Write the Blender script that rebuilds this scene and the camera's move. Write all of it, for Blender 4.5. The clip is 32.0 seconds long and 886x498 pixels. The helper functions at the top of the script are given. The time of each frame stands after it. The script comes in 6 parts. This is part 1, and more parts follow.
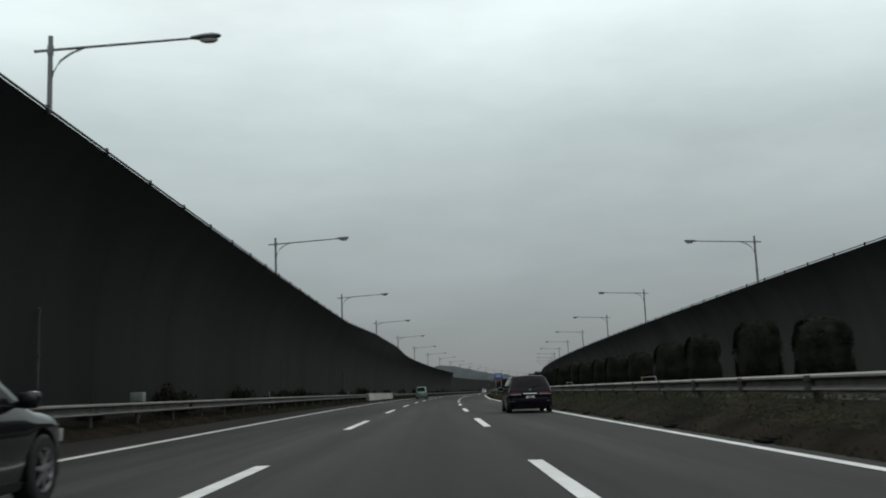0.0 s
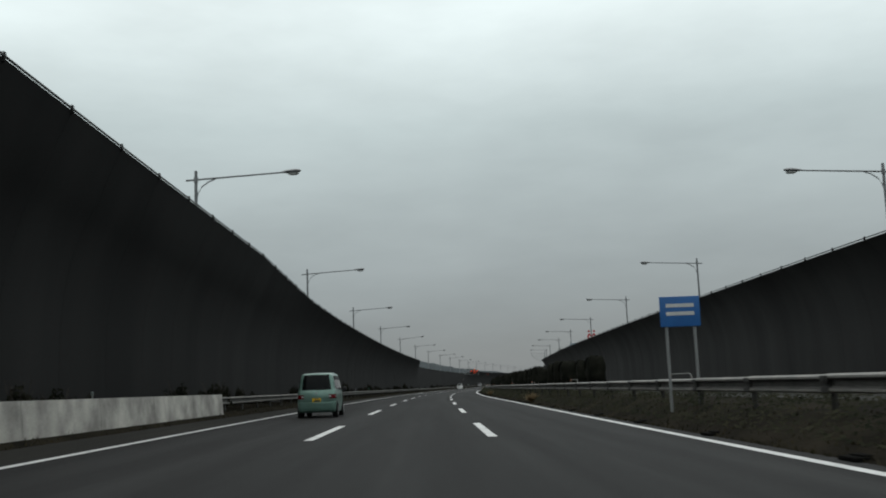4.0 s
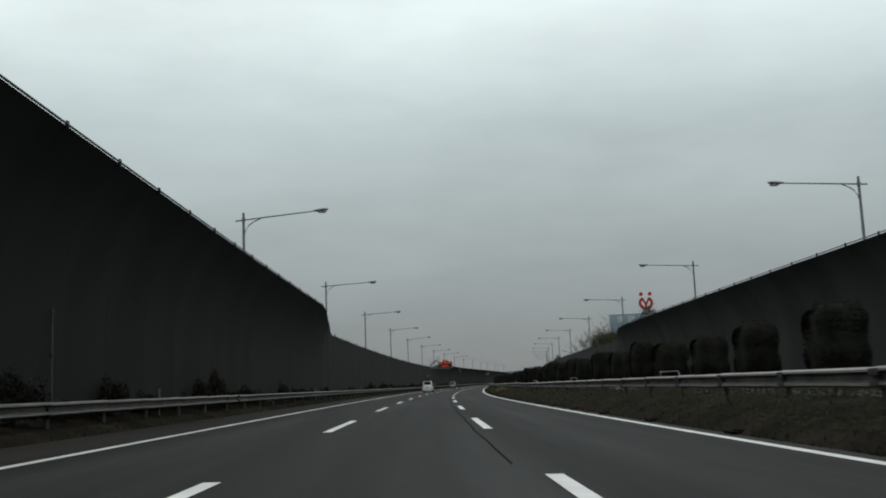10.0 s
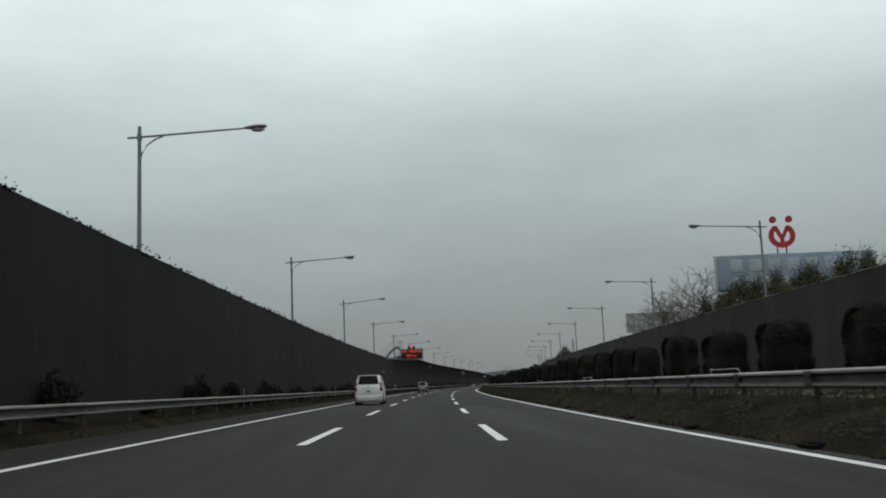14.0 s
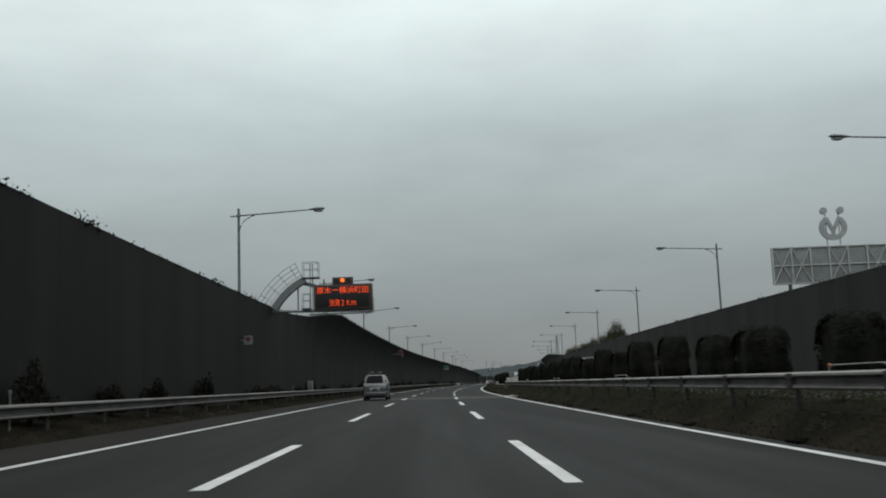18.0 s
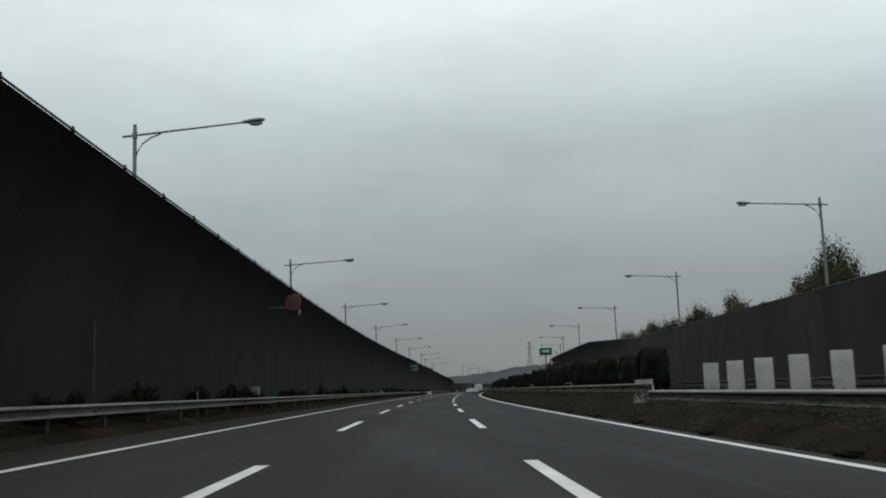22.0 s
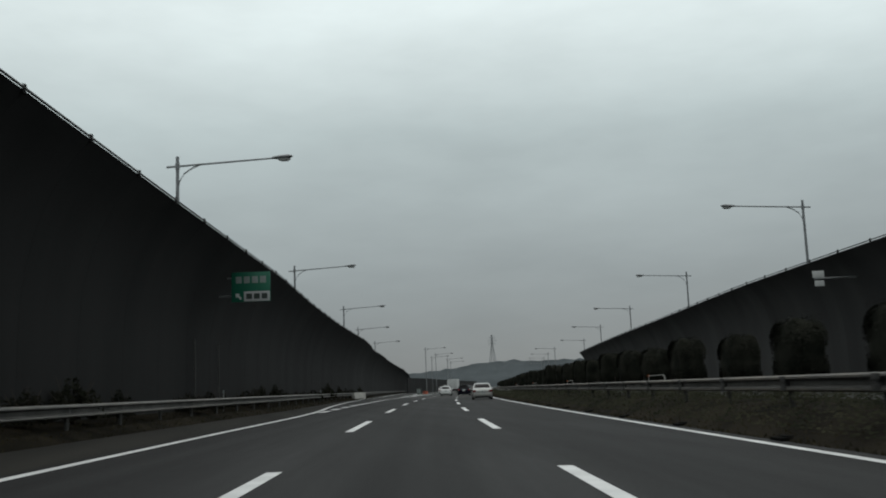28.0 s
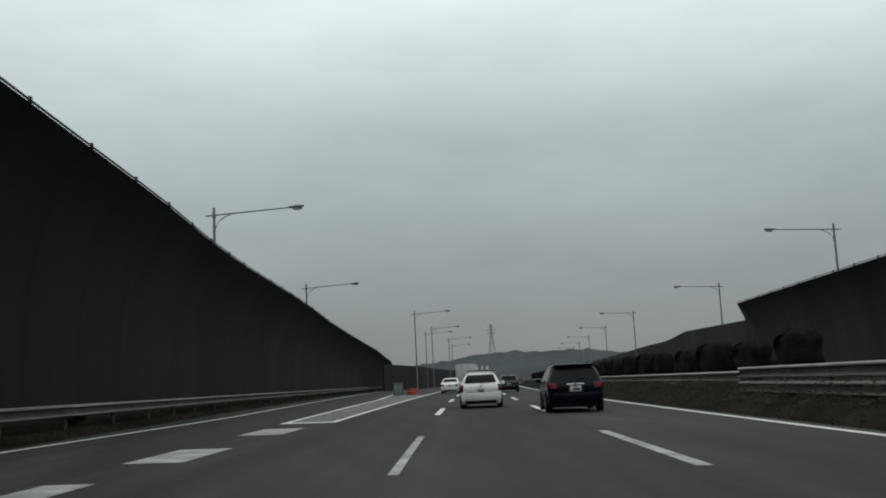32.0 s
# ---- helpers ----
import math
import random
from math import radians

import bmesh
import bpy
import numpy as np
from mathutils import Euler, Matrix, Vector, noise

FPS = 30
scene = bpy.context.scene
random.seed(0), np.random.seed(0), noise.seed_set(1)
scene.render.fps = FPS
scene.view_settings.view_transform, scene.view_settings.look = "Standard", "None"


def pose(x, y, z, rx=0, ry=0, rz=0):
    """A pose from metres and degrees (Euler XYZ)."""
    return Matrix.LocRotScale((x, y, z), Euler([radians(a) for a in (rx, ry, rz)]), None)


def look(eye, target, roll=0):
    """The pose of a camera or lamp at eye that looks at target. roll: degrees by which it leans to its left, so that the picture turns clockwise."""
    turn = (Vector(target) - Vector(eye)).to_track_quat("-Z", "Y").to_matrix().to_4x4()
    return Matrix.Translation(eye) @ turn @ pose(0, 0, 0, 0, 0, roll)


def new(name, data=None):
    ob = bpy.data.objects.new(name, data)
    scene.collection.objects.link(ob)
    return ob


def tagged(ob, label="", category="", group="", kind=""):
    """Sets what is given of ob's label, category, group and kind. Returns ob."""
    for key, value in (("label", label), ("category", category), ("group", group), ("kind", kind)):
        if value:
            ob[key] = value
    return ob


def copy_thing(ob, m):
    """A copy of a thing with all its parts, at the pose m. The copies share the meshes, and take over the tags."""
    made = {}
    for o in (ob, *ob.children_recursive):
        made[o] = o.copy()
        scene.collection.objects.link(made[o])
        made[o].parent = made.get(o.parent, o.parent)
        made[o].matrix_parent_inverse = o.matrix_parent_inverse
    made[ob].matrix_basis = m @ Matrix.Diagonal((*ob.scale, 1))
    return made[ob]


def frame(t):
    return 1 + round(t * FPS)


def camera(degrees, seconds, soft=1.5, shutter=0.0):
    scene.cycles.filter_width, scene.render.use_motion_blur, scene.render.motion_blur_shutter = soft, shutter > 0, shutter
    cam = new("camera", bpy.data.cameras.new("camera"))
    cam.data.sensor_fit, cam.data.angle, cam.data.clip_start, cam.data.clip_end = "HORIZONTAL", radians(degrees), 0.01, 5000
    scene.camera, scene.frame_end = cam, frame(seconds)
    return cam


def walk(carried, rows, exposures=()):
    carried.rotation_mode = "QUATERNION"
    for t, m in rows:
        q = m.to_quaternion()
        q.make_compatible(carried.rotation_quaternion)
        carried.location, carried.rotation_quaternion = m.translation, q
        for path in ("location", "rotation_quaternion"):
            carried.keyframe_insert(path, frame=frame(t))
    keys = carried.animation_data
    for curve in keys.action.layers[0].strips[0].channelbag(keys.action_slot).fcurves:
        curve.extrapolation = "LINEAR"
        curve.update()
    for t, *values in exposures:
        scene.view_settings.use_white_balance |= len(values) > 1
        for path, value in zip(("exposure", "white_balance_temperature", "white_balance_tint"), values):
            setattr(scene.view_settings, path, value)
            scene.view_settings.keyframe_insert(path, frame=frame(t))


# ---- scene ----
cam = camera(49.0, 32.0, soft=1.9, shutter=0.12)
PATH = [
    (0.0, pose(-0.00, 0.00, 0.991, 98.24, 2.23, 0.38)),
    (0.5, pose(-0.24, 12.84, 1.000, 98.18, 2.28, 0.04)),
    (1.0, pose(-0.42, 25.68, 1.002, 97.99, 2.24, -0.31)),
    (1.5, pose(-0.54, 38.48, 0.998, 97.79, 2.10, -0.70)),
    (2.0, pose(-0.61, 51.24, 0.987, 97.91, 2.13, -0.98)),
    (2.5, pose(-0.62, 63.96, 0.971, 97.95, 2.06, -1.16)),
    (3.0, pose(-0.58, 76.65, 0.951, 97.95, 2.15, -1.37)),
    (3.5, pose(-0.49, 89.30, 0.925, 97.93, 2.20, -1.57)),
    (4.0, pose(-0.36, 101.94, 0.896, 97.91, 2.24, -1.75)),
    (4.5, pose(-0.19, 114.56, 0.862, 97.86, 2.32, -1.92)),
    (5.0, pose(0.01, 127.19, 0.824, 98.08, 2.66, -2.52)),
    (5.5, pose(0.24, 139.82, 0.782, 97.69, 2.25, -2.62)),
    (6.0, pose(0.51, 152.46, 0.737, 97.57, 2.26, -2.63)),
    (6.5, pose(0.81, 165.14, 0.688, 97.83, 1.99, -2.71)),
    (7.0, pose(1.17, 177.84, 0.636, 97.90, 2.16, -2.90)),
    (7.5, pose(1.57, 190.56, 0.581, 97.86, 2.07, -3.21)),
    (8.0, pose(2.03, 203.24, 0.523, 97.86, 1.96, -3.48)),
    (8.5, pose(2.55, 215.90, 0.463, 97.78, 2.22, -3.78)),
    (9.0, pose(3.14, 228.54, 0.405, 97.75, 2.27, -4.04)),
    (9.5, pose(3.79, 241.15, 0.349, 97.81, 2.11, -4.32)),
    (10.0, pose(4.49, 253.82, 0.297, 97.89, 2.30, -4.45)),
    (10.5, pose(5.22, 266.48, 0.250, 98.08, 2.10, -4.50)),
    (11.0, pose(6.00, 279.10, 0.208, 98.10, 2.12, -4.71)),
    (11.5, pose(6.83, 291.70, 0.169, 98.14, 2.21, -5.15)),
    (12.0, pose(7.73, 304.43, 0.133, 97.97, 2.18, -5.41)),
    (12.5, pose(8.71, 317.20, 0.100, 97.94, 2.20, -5.75)),
    (13.0, pose(9.77, 329.99, 0.071, 97.96, 2.20, -6.08)),
    (13.5, pose(10.91, 342.81, 0.045, 97.91, 2.44, -6.37)),
    (14.0, pose(12.13, 355.67, 0.023, 97.96, 2.31, -6.61)),
    (14.5, pose(13.40, 368.56, 0.005, 97.99, 2.25, -6.83)),
    (15.0, pose(14.74, 381.48, -0.012, 98.03, 2.23, -6.98)),
    (15.5, pose(16.11, 394.41, -0.026, 98.15, 2.23, -7.02)),
    (16.0, pose(17.53, 407.34, -0.040, 97.93, 2.11, -7.29)),
    (16.5, pose(18.98, 420.25, -0.054, 98.02, 2.08, -7.47)),
    (17.0, pose(20.45, 433.12, -0.068, 98.06, 2.19, -7.56)),
    (17.5, pose(21.95, 445.95, -0.083, 98.07, 2.03, -7.73)),
    (18.0, pose(23.48, 458.75, -0.100, 97.86, 2.13, -8.08)),
    (18.5, pose(25.05, 471.51, -0.119, 97.77, 2.06, -8.37)),
    (19.0, pose(26.66, 484.18, -0.139, 97.86, 1.87, -8.59)),
    (19.5, pose(28.29, 496.77, -0.161, 97.88, 1.76, -8.82)),
    (20.0, pose(29.99, 509.34, -0.181, 98.07, 1.77, -9.10)),
    (20.5, pose(31.75, 521.92, -0.199, 98.20, 1.88, -9.41)),
    (21.0, pose(33.59, 534.54, -0.213, 98.11, 2.04, -9.78)),
    (21.5, pose(35.50, 547.21, -0.223, 98.22, 2.13, -10.00)),
    (22.0, pose(37.46, 559.91, -0.229, 98.30, 2.06, -10.17)),
    (22.5, pose(39.50, 572.64, -0.230, 98.23, 2.05, -10.36)),
    (23.0, pose(41.59, 585.43, -0.226, 98.23, 2.09, -10.60)),
    (23.5, pose(43.74, 598.23, -0.218, 98.19, 1.99, -10.82)),
    (24.0, pose(45.96, 611.02, -0.207, 98.05, 2.04, -11.02)),
    (24.5, pose(48.23, 623.80, -0.198, 98.00, 2.09, -11.19)),
    (25.0, pose(50.54, 636.56, -0.190, 98.07, 2.15, -11.49)),
    (25.5, pose(52.90, 649.33, -0.185, 98.08, 2.17, -11.70)),
    (26.0, pose(55.31, 662.12, -0.180, 98.09, 2.18, -11.83)),
    (26.5, pose(57.77, 674.96, -0.174, 98.10, 2.17, -11.82)),
    (27.0, pose(60.30, 687.87, -0.168, 98.09, 2.04, -12.17)),
    (27.5, pose(62.88, 700.83, -0.161, 98.12, 2.02, -12.65)),
    (28.0, pose(65.53, 713.85, -0.155, 98.16, 2.25, -12.94)),
    (28.5, pose(68.22, 726.86, -0.154, 97.97, 1.95, -13.38)),
    (29.0, pose(70.96, 739.92, -0.156, 97.95, 2.03, -13.54)),
    (29.5, pose(73.76, 753.00, -0.160, 97.97, 2.12, -13.62)),
    (30.0, pose(76.61, 766.10, -0.166, 97.96, 2.07, -13.68)),
    (30.5, pose(79.49, 779.20, -0.172, 97.82, 2.27, -13.66)),
    (31.0, pose(82.39, 792.29, -0.178, 97.78, 2.43, -13.63)),
    (31.5, pose(85.31, 805.36, -0.182, 97.71, 2.29, -13.50)),
    (32.0, pose(88.25, 818.39, -0.182, 97.81, 2.83, -13.28)),
]
walk(cam, PATH, [(0.0, 0.03), (8.0, 0.0), (16.0, -0.06), (24.0, -0.1), (32.0, -0.12)])

# ---------------------------------------------------------------- light
SUN_DIR = (0.25, 0.35, 0.9)
world = bpy.data.worlds.new("overcast_sky")
scene.world = world
world.use_nodes = True
wt = world.node_tree
wt.nodes.clear()


def wn(kind, **kw):
    n = wt.nodes.new(kind)
    for k, v in kw.items():
        n.inputs[k].default_value = v
    return n


w_out = wn("ShaderNodeOutputWorld")
w_bg = wn("ShaderNodeBackground", Strength=1.0)
w_sky = wn("ShaderNodeTexSky")
w_sky.sky_type, w_sky.sun_disc = "NISHITA", False
w_sky.sun_elevation, w_sky.sun_rotation = radians(64), radians(35)
w_tc = wn("ShaderNodeTexCoord")
w_sep = wn("ShaderNodeSeparateXYZ")
w_ramp = wn("ShaderNodeValToRGB")
cr = w_ramp.color_ramp
for pos, col in ((0.0, (0.205, 0.222, 0.232)), (0.06, (0.245, 0.268, 0.278)), (0.16, (0.355, 0.40, 0.405)),
                 (0.26, (0.50, 0.575, 0.58)), (0.37, (0.80, 0.895, 0.90)), (0.6, (0.86, 0.93, 0.93)), (1.0, (0.86, 0.93, 0.93))):
    e = cr.elements.new(pos)
    e.color = (col[0], col[1], col[2] * 0.985, 1)
cr.elements.remove(cr.elements[0])
cr.elements.remove(cr.elements[-1])
w_map = wn("ShaderNodeMapping")
w_map.inputs["Scale"].default_value = (2.2, 2.2, 7.0)
w_noise = wn("ShaderNodeTexNoise", Scale=1.6, Detail=5.0, Roughness=0.55)
w_range = wn("ShaderNodeMapRange")
w_range.inputs["From Min"].default_value, w_range.inputs["From Max"].default_value = 0.3, 0.7
w_range.inputs["To Min"].default_value, w_range.inputs["To Max"].default_value = 0.9, 1.1
w_mul = wt.nodes.new("ShaderNodeMixRGB")
w_mul.blend_type, w_mul.inputs[0].default_value = "MULTIPLY", 1.0
w_add = wt.nodes.new("ShaderNodeMixRGB")
w_add.blend_type, w_add.inputs[0].default_value = "ADD", 0.006
ln = wt.links.new
ln(w_tc.outputs["Generated"], w_sep.inputs[0])
ln(w_sep.outputs["Z"], w_ramp.inputs[0])
ln(w_tc.outputs["Generated"], w_map.inputs[0])
ln(w_map.outputs[0], w_noise.inputs["Vector"])
ln(w_noise.outputs[0], w_range.inputs[0])
ln(w_ramp.outputs[0], w_mul.inputs[1])
ln(w_range.outputs[0], w_mul.inputs[2])
ln(w_mul.outputs[0], w_add.inputs[1])
ln(w_sky.outputs[0], w_add.inputs[2])
ln(w_add.outputs[0], w_bg.inputs[0])
ln(w_bg.outputs[0], w_out.inputs[0])

sun = new("sun", bpy.data.lights.new("sun", "SUN"))
sun.data.energy, sun.data.angle, sun.data.color = 0.3, radians(60), (1.0, 0.98, 0.95)
sun.matrix_world = look(SUN_DIR, (0, 0, 0))


# ---------------------------------------------------------------- materials
def mat(name, col, rough=0.7, metal=0.0, var=0.25, scale=3.0, fine=60.0, bump=0.15, spec=0.4, col2=None, stretch=(1, 1, 1), rand=0.0, coat=0.0):
    """A surface with large stains, fine grain and relief in real-world size."""
    m = bpy.data.materials.new(name)
    m.use_nodes = True
    t = m.node_tree
    b = t.nodes["Principled BSDF"]
    b.inputs["Roughness"].default_value = rough
    b.inputs["Metallic"].default_value = metal
    b.inputs["Specular IOR Level"].default_value = spec
    b.inputs["Coat Weight"].default_value = coat
    b.inputs["Coat Roughness"].default_value = 0.06
    tc = t.nodes.new("ShaderNodeTexCoord")
    geo = t.nodes.new("ShaderNodeNewGeometry")
    mp = t.nodes.new("ShaderNodeMapping")
    mp.inputs["Scale"].default_value = stretch
    t.links.new(geo.outputs["Position"], mp.inputs[0])
    n1 = t.nodes.new("ShaderNodeTexNoise")
    n1.inputs["Scale"].default_value, n1.inputs["Detail"].default_value = 1.0 / scale, 4
    n2 = t.nodes.new("ShaderNodeTexNoise")
    n2.inputs["Scale"].default_value, n2.inputs["Detail"].default_value = fine, 3
    t.links.new(mp.outputs[0], n1.inputs["Vector"])
    t.links.new(geo.outputs["Position"], n2.inputs["Vector"])
    mix = t.nodes.new("ShaderNodeMixRGB")
    a = [c * (1 - var) for c in col]
    z = [min(1, c * (1 + var)) for c in (col2 or col)]
    mix.inputs[1].default_value, mix.inputs[2].default_value = (*a, 1), (*z, 1)
    mr = t.nodes.new("ShaderNodeMapRange")
    mr.inputs["From Min"].default_value, mr.inputs["From Max"].default_value = 0.32, 0.68
    t.links.new(n1.outputs[0], mr.inputs[0])
    t.links.new(mr.outputs[0], mix.inputs[0])
    g = t.nodes.new("ShaderNodeMixRGB")
    g.blend_type, g.inputs[0].default_value = "OVERLAY", min(1.0, var * 1.2)
    t.links.new(mix.outputs[0], g.inputs[1])
    t.links.new(n2.outputs[0], g.inputs[2])
    last = g
    if rand:
        oi = t.nodes.new("ShaderNodeObjectInfo")
        hv = t.nodes.new("ShaderNodeHueSaturation")
        r = t.nodes.new("ShaderNodeMapRange")
        r.inputs["To Min"].default_value, r.inputs["To Max"].default_value = 1 - rand, 1 + rand
        t.links.new(oi.outputs["Random"], r.inputs[0])
        t.links.new(r.outputs[0], hv.inputs["Value"])
        t.links.new(g.outputs[0], hv.inputs["Color"])
        last = hv
    t.links.new(last.outputs[0], b.inputs["Base Color"])
    if bump:
        bp = t.nodes.new("ShaderNodeBump")
        bp.inputs["Strength"].default_value, bp.inputs["Distance"].default_value = bump, 0.02
        t.links.new(n2.outputs[0], bp.inputs["Height"])
        t.links.new(bp.outputs[0], b.inputs["Normal"])
    return m


def glow(name, col, power):
    m = bpy.data.materials.new(name)
    m.use_nodes = True
    b = m.node_tree.nodes["Principled BSDF"]
    b.inputs["Base Color"].default_value = (*[c * 0.3 for c in col], 1)
    b.inputs["Emission Color"].default_value = (*col, 1)
    b.inputs["Emission Strength"].default_value = power
    return m


M_ASPHALT = mat("asphalt", (0.0232, 0.0235, 0.0220), 0.85, var=0.32, scale=1.7, fine=30, bump=0.3, spec=0.25, stretch=(1.0, 0.03, 1))
M_SHOULDER = mat("dirty_shoulder_asphalt", (0.0158, 0.0160, 0.0138), 0.9, var=0.35, scale=1.6, fine=26, bump=0.3, spec=0.15, col2=(0.019, 0.018, 0.015), stretch=(1.0, 0.08, 1))
M_NEWASPH = mat("newer_asphalt", (0.0140, 0.0143, 0.0143), 0.85, var=0.34, scale=1.7, fine=30, bump=0.3, spec=0.2, stretch=(1.0, 0.03, 1))
def streaked(m, deep):
    """Long streaks, wheel tracks and patches along the lanes, laid over an asphalt's own grain."""
    t = m.node_tree
    b = t.nodes["Principled BSDF"]
    src = b.inputs["Base Color"].links[0].from_socket
    uv = t.nodes.new("ShaderNodeUVMap")
    out = None
    for sx, sy, lo, hi, det in ((1.1, 0.012, 1 - deep, 1 + deep, 3), (0.33, 0.03, 1 - deep * 0.7, 1 + deep * 0.7, 2), (3.5, 0.25, 1 - deep * 0.35, 1 + deep * 0.35, 4)):
        mp = t.nodes.new("ShaderNodeMapping")
        mp.inputs["Scale"].default_value = (sx, sy, 1)
        t.links.new(uv.outputs[0], mp.inputs[0])
        n = t.nodes.new("ShaderNodeTexNoise")
        n.inputs["Scale"].default_value, n.inputs["Detail"].default_value = 1.0, det
        t.links.new(mp.outputs[0], n.inputs["Vector"])
        r = t.nodes.new("ShaderNodeMapRange")
        r.inputs["From Min"].default_value, r.inputs["From Max"].default_value = 0.33, 0.67
        r.inputs["To Min"].default_value, r.inputs["To Max"].default_value = lo, hi
        t.links.new(n.outputs[0], r.inputs[0])
        if out is None:
            out = r.outputs[0]
        else:
            k = t.nodes.new("ShaderNodeMath")
            k.operation = "MULTIPLY"
            t.links.new(out, k.inputs[0])
            t.links.new(r.outputs[0], k.inputs[1])
            out = k.outputs[0]
    hv = t.nodes.new("ShaderNodeHueSaturation")
    t.links.new(out, hv.inputs["Value"])
    t.links.new(src, hv.inputs["Color"])
    t.links.new(hv.outputs[0], b.inputs["Base Color"])


streaked(M_ASPHALT, 0.34)
streaked(M_NEWASPH, 0.38)
M_OLDASPH = mat("old_asphalt", (0.026, 0.0265, 0.025), 0.88, var=0.25, scale=6.0, fine=40, bump=0.3, spec=0.25)
M_LINE = mat("road_paint", (0.62, 0.63, 0.62), 0.6, var=0.14, scale=0.8, fine=30, bump=0.1)
M_WORN = mat("worn_road_paint", (0.30, 0.31, 0.30), 0.7, var=0.4, scale=0.5, fine=25, bump=0.1)
M_JOINT = mat("bridge_joint_concrete", (0.075, 0.075, 0.07), 0.85, var=0.45, scale=0.7, fine=30)
M_GROUND = mat("verge_soil", (0.0118, 0.0106, 0.0078), 0.95, var=0.4, scale=1.6, fine=14, bump=0.5, spec=0.03, col2=(0.0175, 0.0150, 0.0105))
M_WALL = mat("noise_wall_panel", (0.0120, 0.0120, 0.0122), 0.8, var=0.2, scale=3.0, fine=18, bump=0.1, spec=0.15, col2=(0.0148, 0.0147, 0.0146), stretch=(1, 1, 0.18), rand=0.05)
# lighter copy of the wall panel: the far side's extra brightness is in the colour
M_WALL_OPP = mat("lit_noise_wall_panel", (0.0265, 0.0262, 0.0264), 0.8, var=0.2, scale=3.0, fine=18, bump=0.1, spec=0.15, col2=(0.0310, 0.0307, 0.0302), stretch=(1, 1, 0.18), rand=0.05)
M_TOPRAIL = mat("top_rail_steel", (0.11, 0.115, 0.115), 0.55, 0.3, var=0.2, scale=0.8, fine=30, bump=0.05, rand=0.2)
M_LAP = mat("stained_rail_joint", (0.030, 0.029, 0.027), 0.75, 0.1, var=0.35, scale=0.3, fine=30)
M_SEAM = mat("bitumen_seal", (0.0075, 0.0075, 0.0075), 0.95, var=0.3, scale=0.3, fine=30, bump=0.05, spec=0.03)
M_WPOST = mat("wall_post_steel", (0.020, 0.0205, 0.020), 0.7, var=0.2, scale=1.0, fine=18, spec=0.15, rand=0.2)
M_CONC = mat("weathered_concrete", (0.30, 0.29, 0.27), 0.9, var=0.3, scale=0.9, fine=24, bump=0.25, col2=(0.38, 0.37, 0.34))
M_GALV = mat("galvanised_steel", (0.28, 0.29, 0.29), 0.5, 0.6, var=0.15, scale=0.8, fine=40, bump=0.05)
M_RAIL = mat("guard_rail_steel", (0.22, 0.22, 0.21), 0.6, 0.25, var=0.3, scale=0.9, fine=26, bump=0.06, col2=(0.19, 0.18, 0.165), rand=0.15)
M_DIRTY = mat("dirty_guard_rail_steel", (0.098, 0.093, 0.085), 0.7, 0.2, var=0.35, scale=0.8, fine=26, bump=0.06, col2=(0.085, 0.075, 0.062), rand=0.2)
# rail steel darkened by hand: the shade in the beam's groove is in this colour
M_GROOVE = mat("shaded_rail_groove", (0.055, 0.053, 0.049), 0.8, 0.1, var=0.4, scale=0.6, fine=26, bump=0.06, rand=0.2)
M_POST = mat("rail_post_steel", (0.07, 0.07, 0.066), 0.6, 0.3, var=0.3, scale=0.4, fine=30)
M_LAMP = mat("lamp_pole_grey", (0.18, 0.19, 0.195), 0.55, 0.25, var=0.15, scale=0.9, fine=30, bump=0.05)
M_HEAD = mat("lamp_head_grey", (0.20, 0.21, 0.215), 0.45, 0.3, var=0.12, scale=0.3, fine=30, bump=0.03)
M_GLASSY = mat("lamp_lens", (0.45, 0.46, 0.45), 0.25, var=0.05, scale=0.2, bump=0.0)
M_LEAF = mat("hedge_leaf", (0.0155, 0.0175, 0.0140), 0.95, var=0.25, scale=0.6, fine=7, bump=0.0, spec=0.02, col2=(0.0205, 0.0210, 0.0165), rand=0.12)
M_SHRUB = mat("shrub_leaf", (0.021, 0.0225, 0.0165), 0.95, var=0.25, scale=0.6, fine=7, bump=0.0, spec=0.02, col2=(0.027, 0.027, 0.019), rand=0.2)
M_BARK = mat("bark", (0.055, 0.045, 0.036), 0.9, var=0.3, scale=0.3, fine=20, bump=0.4)
M_TWIG = mat("bare_twigs", (0.10, 0.085, 0.075), 0.9, var=0.25, scale=0.5, fine=15)
M_BUSH = mat("evergreen_leaf", (0.030, 0.040, 0.020), 0.75, var=0.45, scale=0.5, fine=8, bump=0.0, spec=0.2, col2=(0.060, 0.058, 0.030), rand=0.25)
M_GRASS = mat("verge_grass", (0.026, 0.028, 0.016), 0.95, var=0.35, scale=1.5, fine=8, bump=0.0, spec=0.02, col2=(0.042, 0.036, 0.020))
M_WEED = mat("median_weed", (0.024, 0.029, 0.019), 0.95, var=0.35, scale=1.1, fine=8, bump=0.0, spec=0.02, col2=(0.034, 0.034, 0.022))
M_DRY = mat("dry_grass", (0.20, 0.15, 0.085), 0.9, var=0.35, scale=0.5, fine=9, bump=0.0, spec=0.1)
# woods and far steel: distance haze is mixed into both base colours
M_HILL = mat("haze_tinted_woods", (0.074, 0.084, 0.088), 0.95, var=0.16, scale=60.0, fine=0.06, bump=0.0, spec=0.0)
M_FAR = mat("haze_tinted_steel", (0.17, 0.185, 0.19), 0.9, var=0.05, scale=3, fine=3, bump=0.0, spec=0.1)
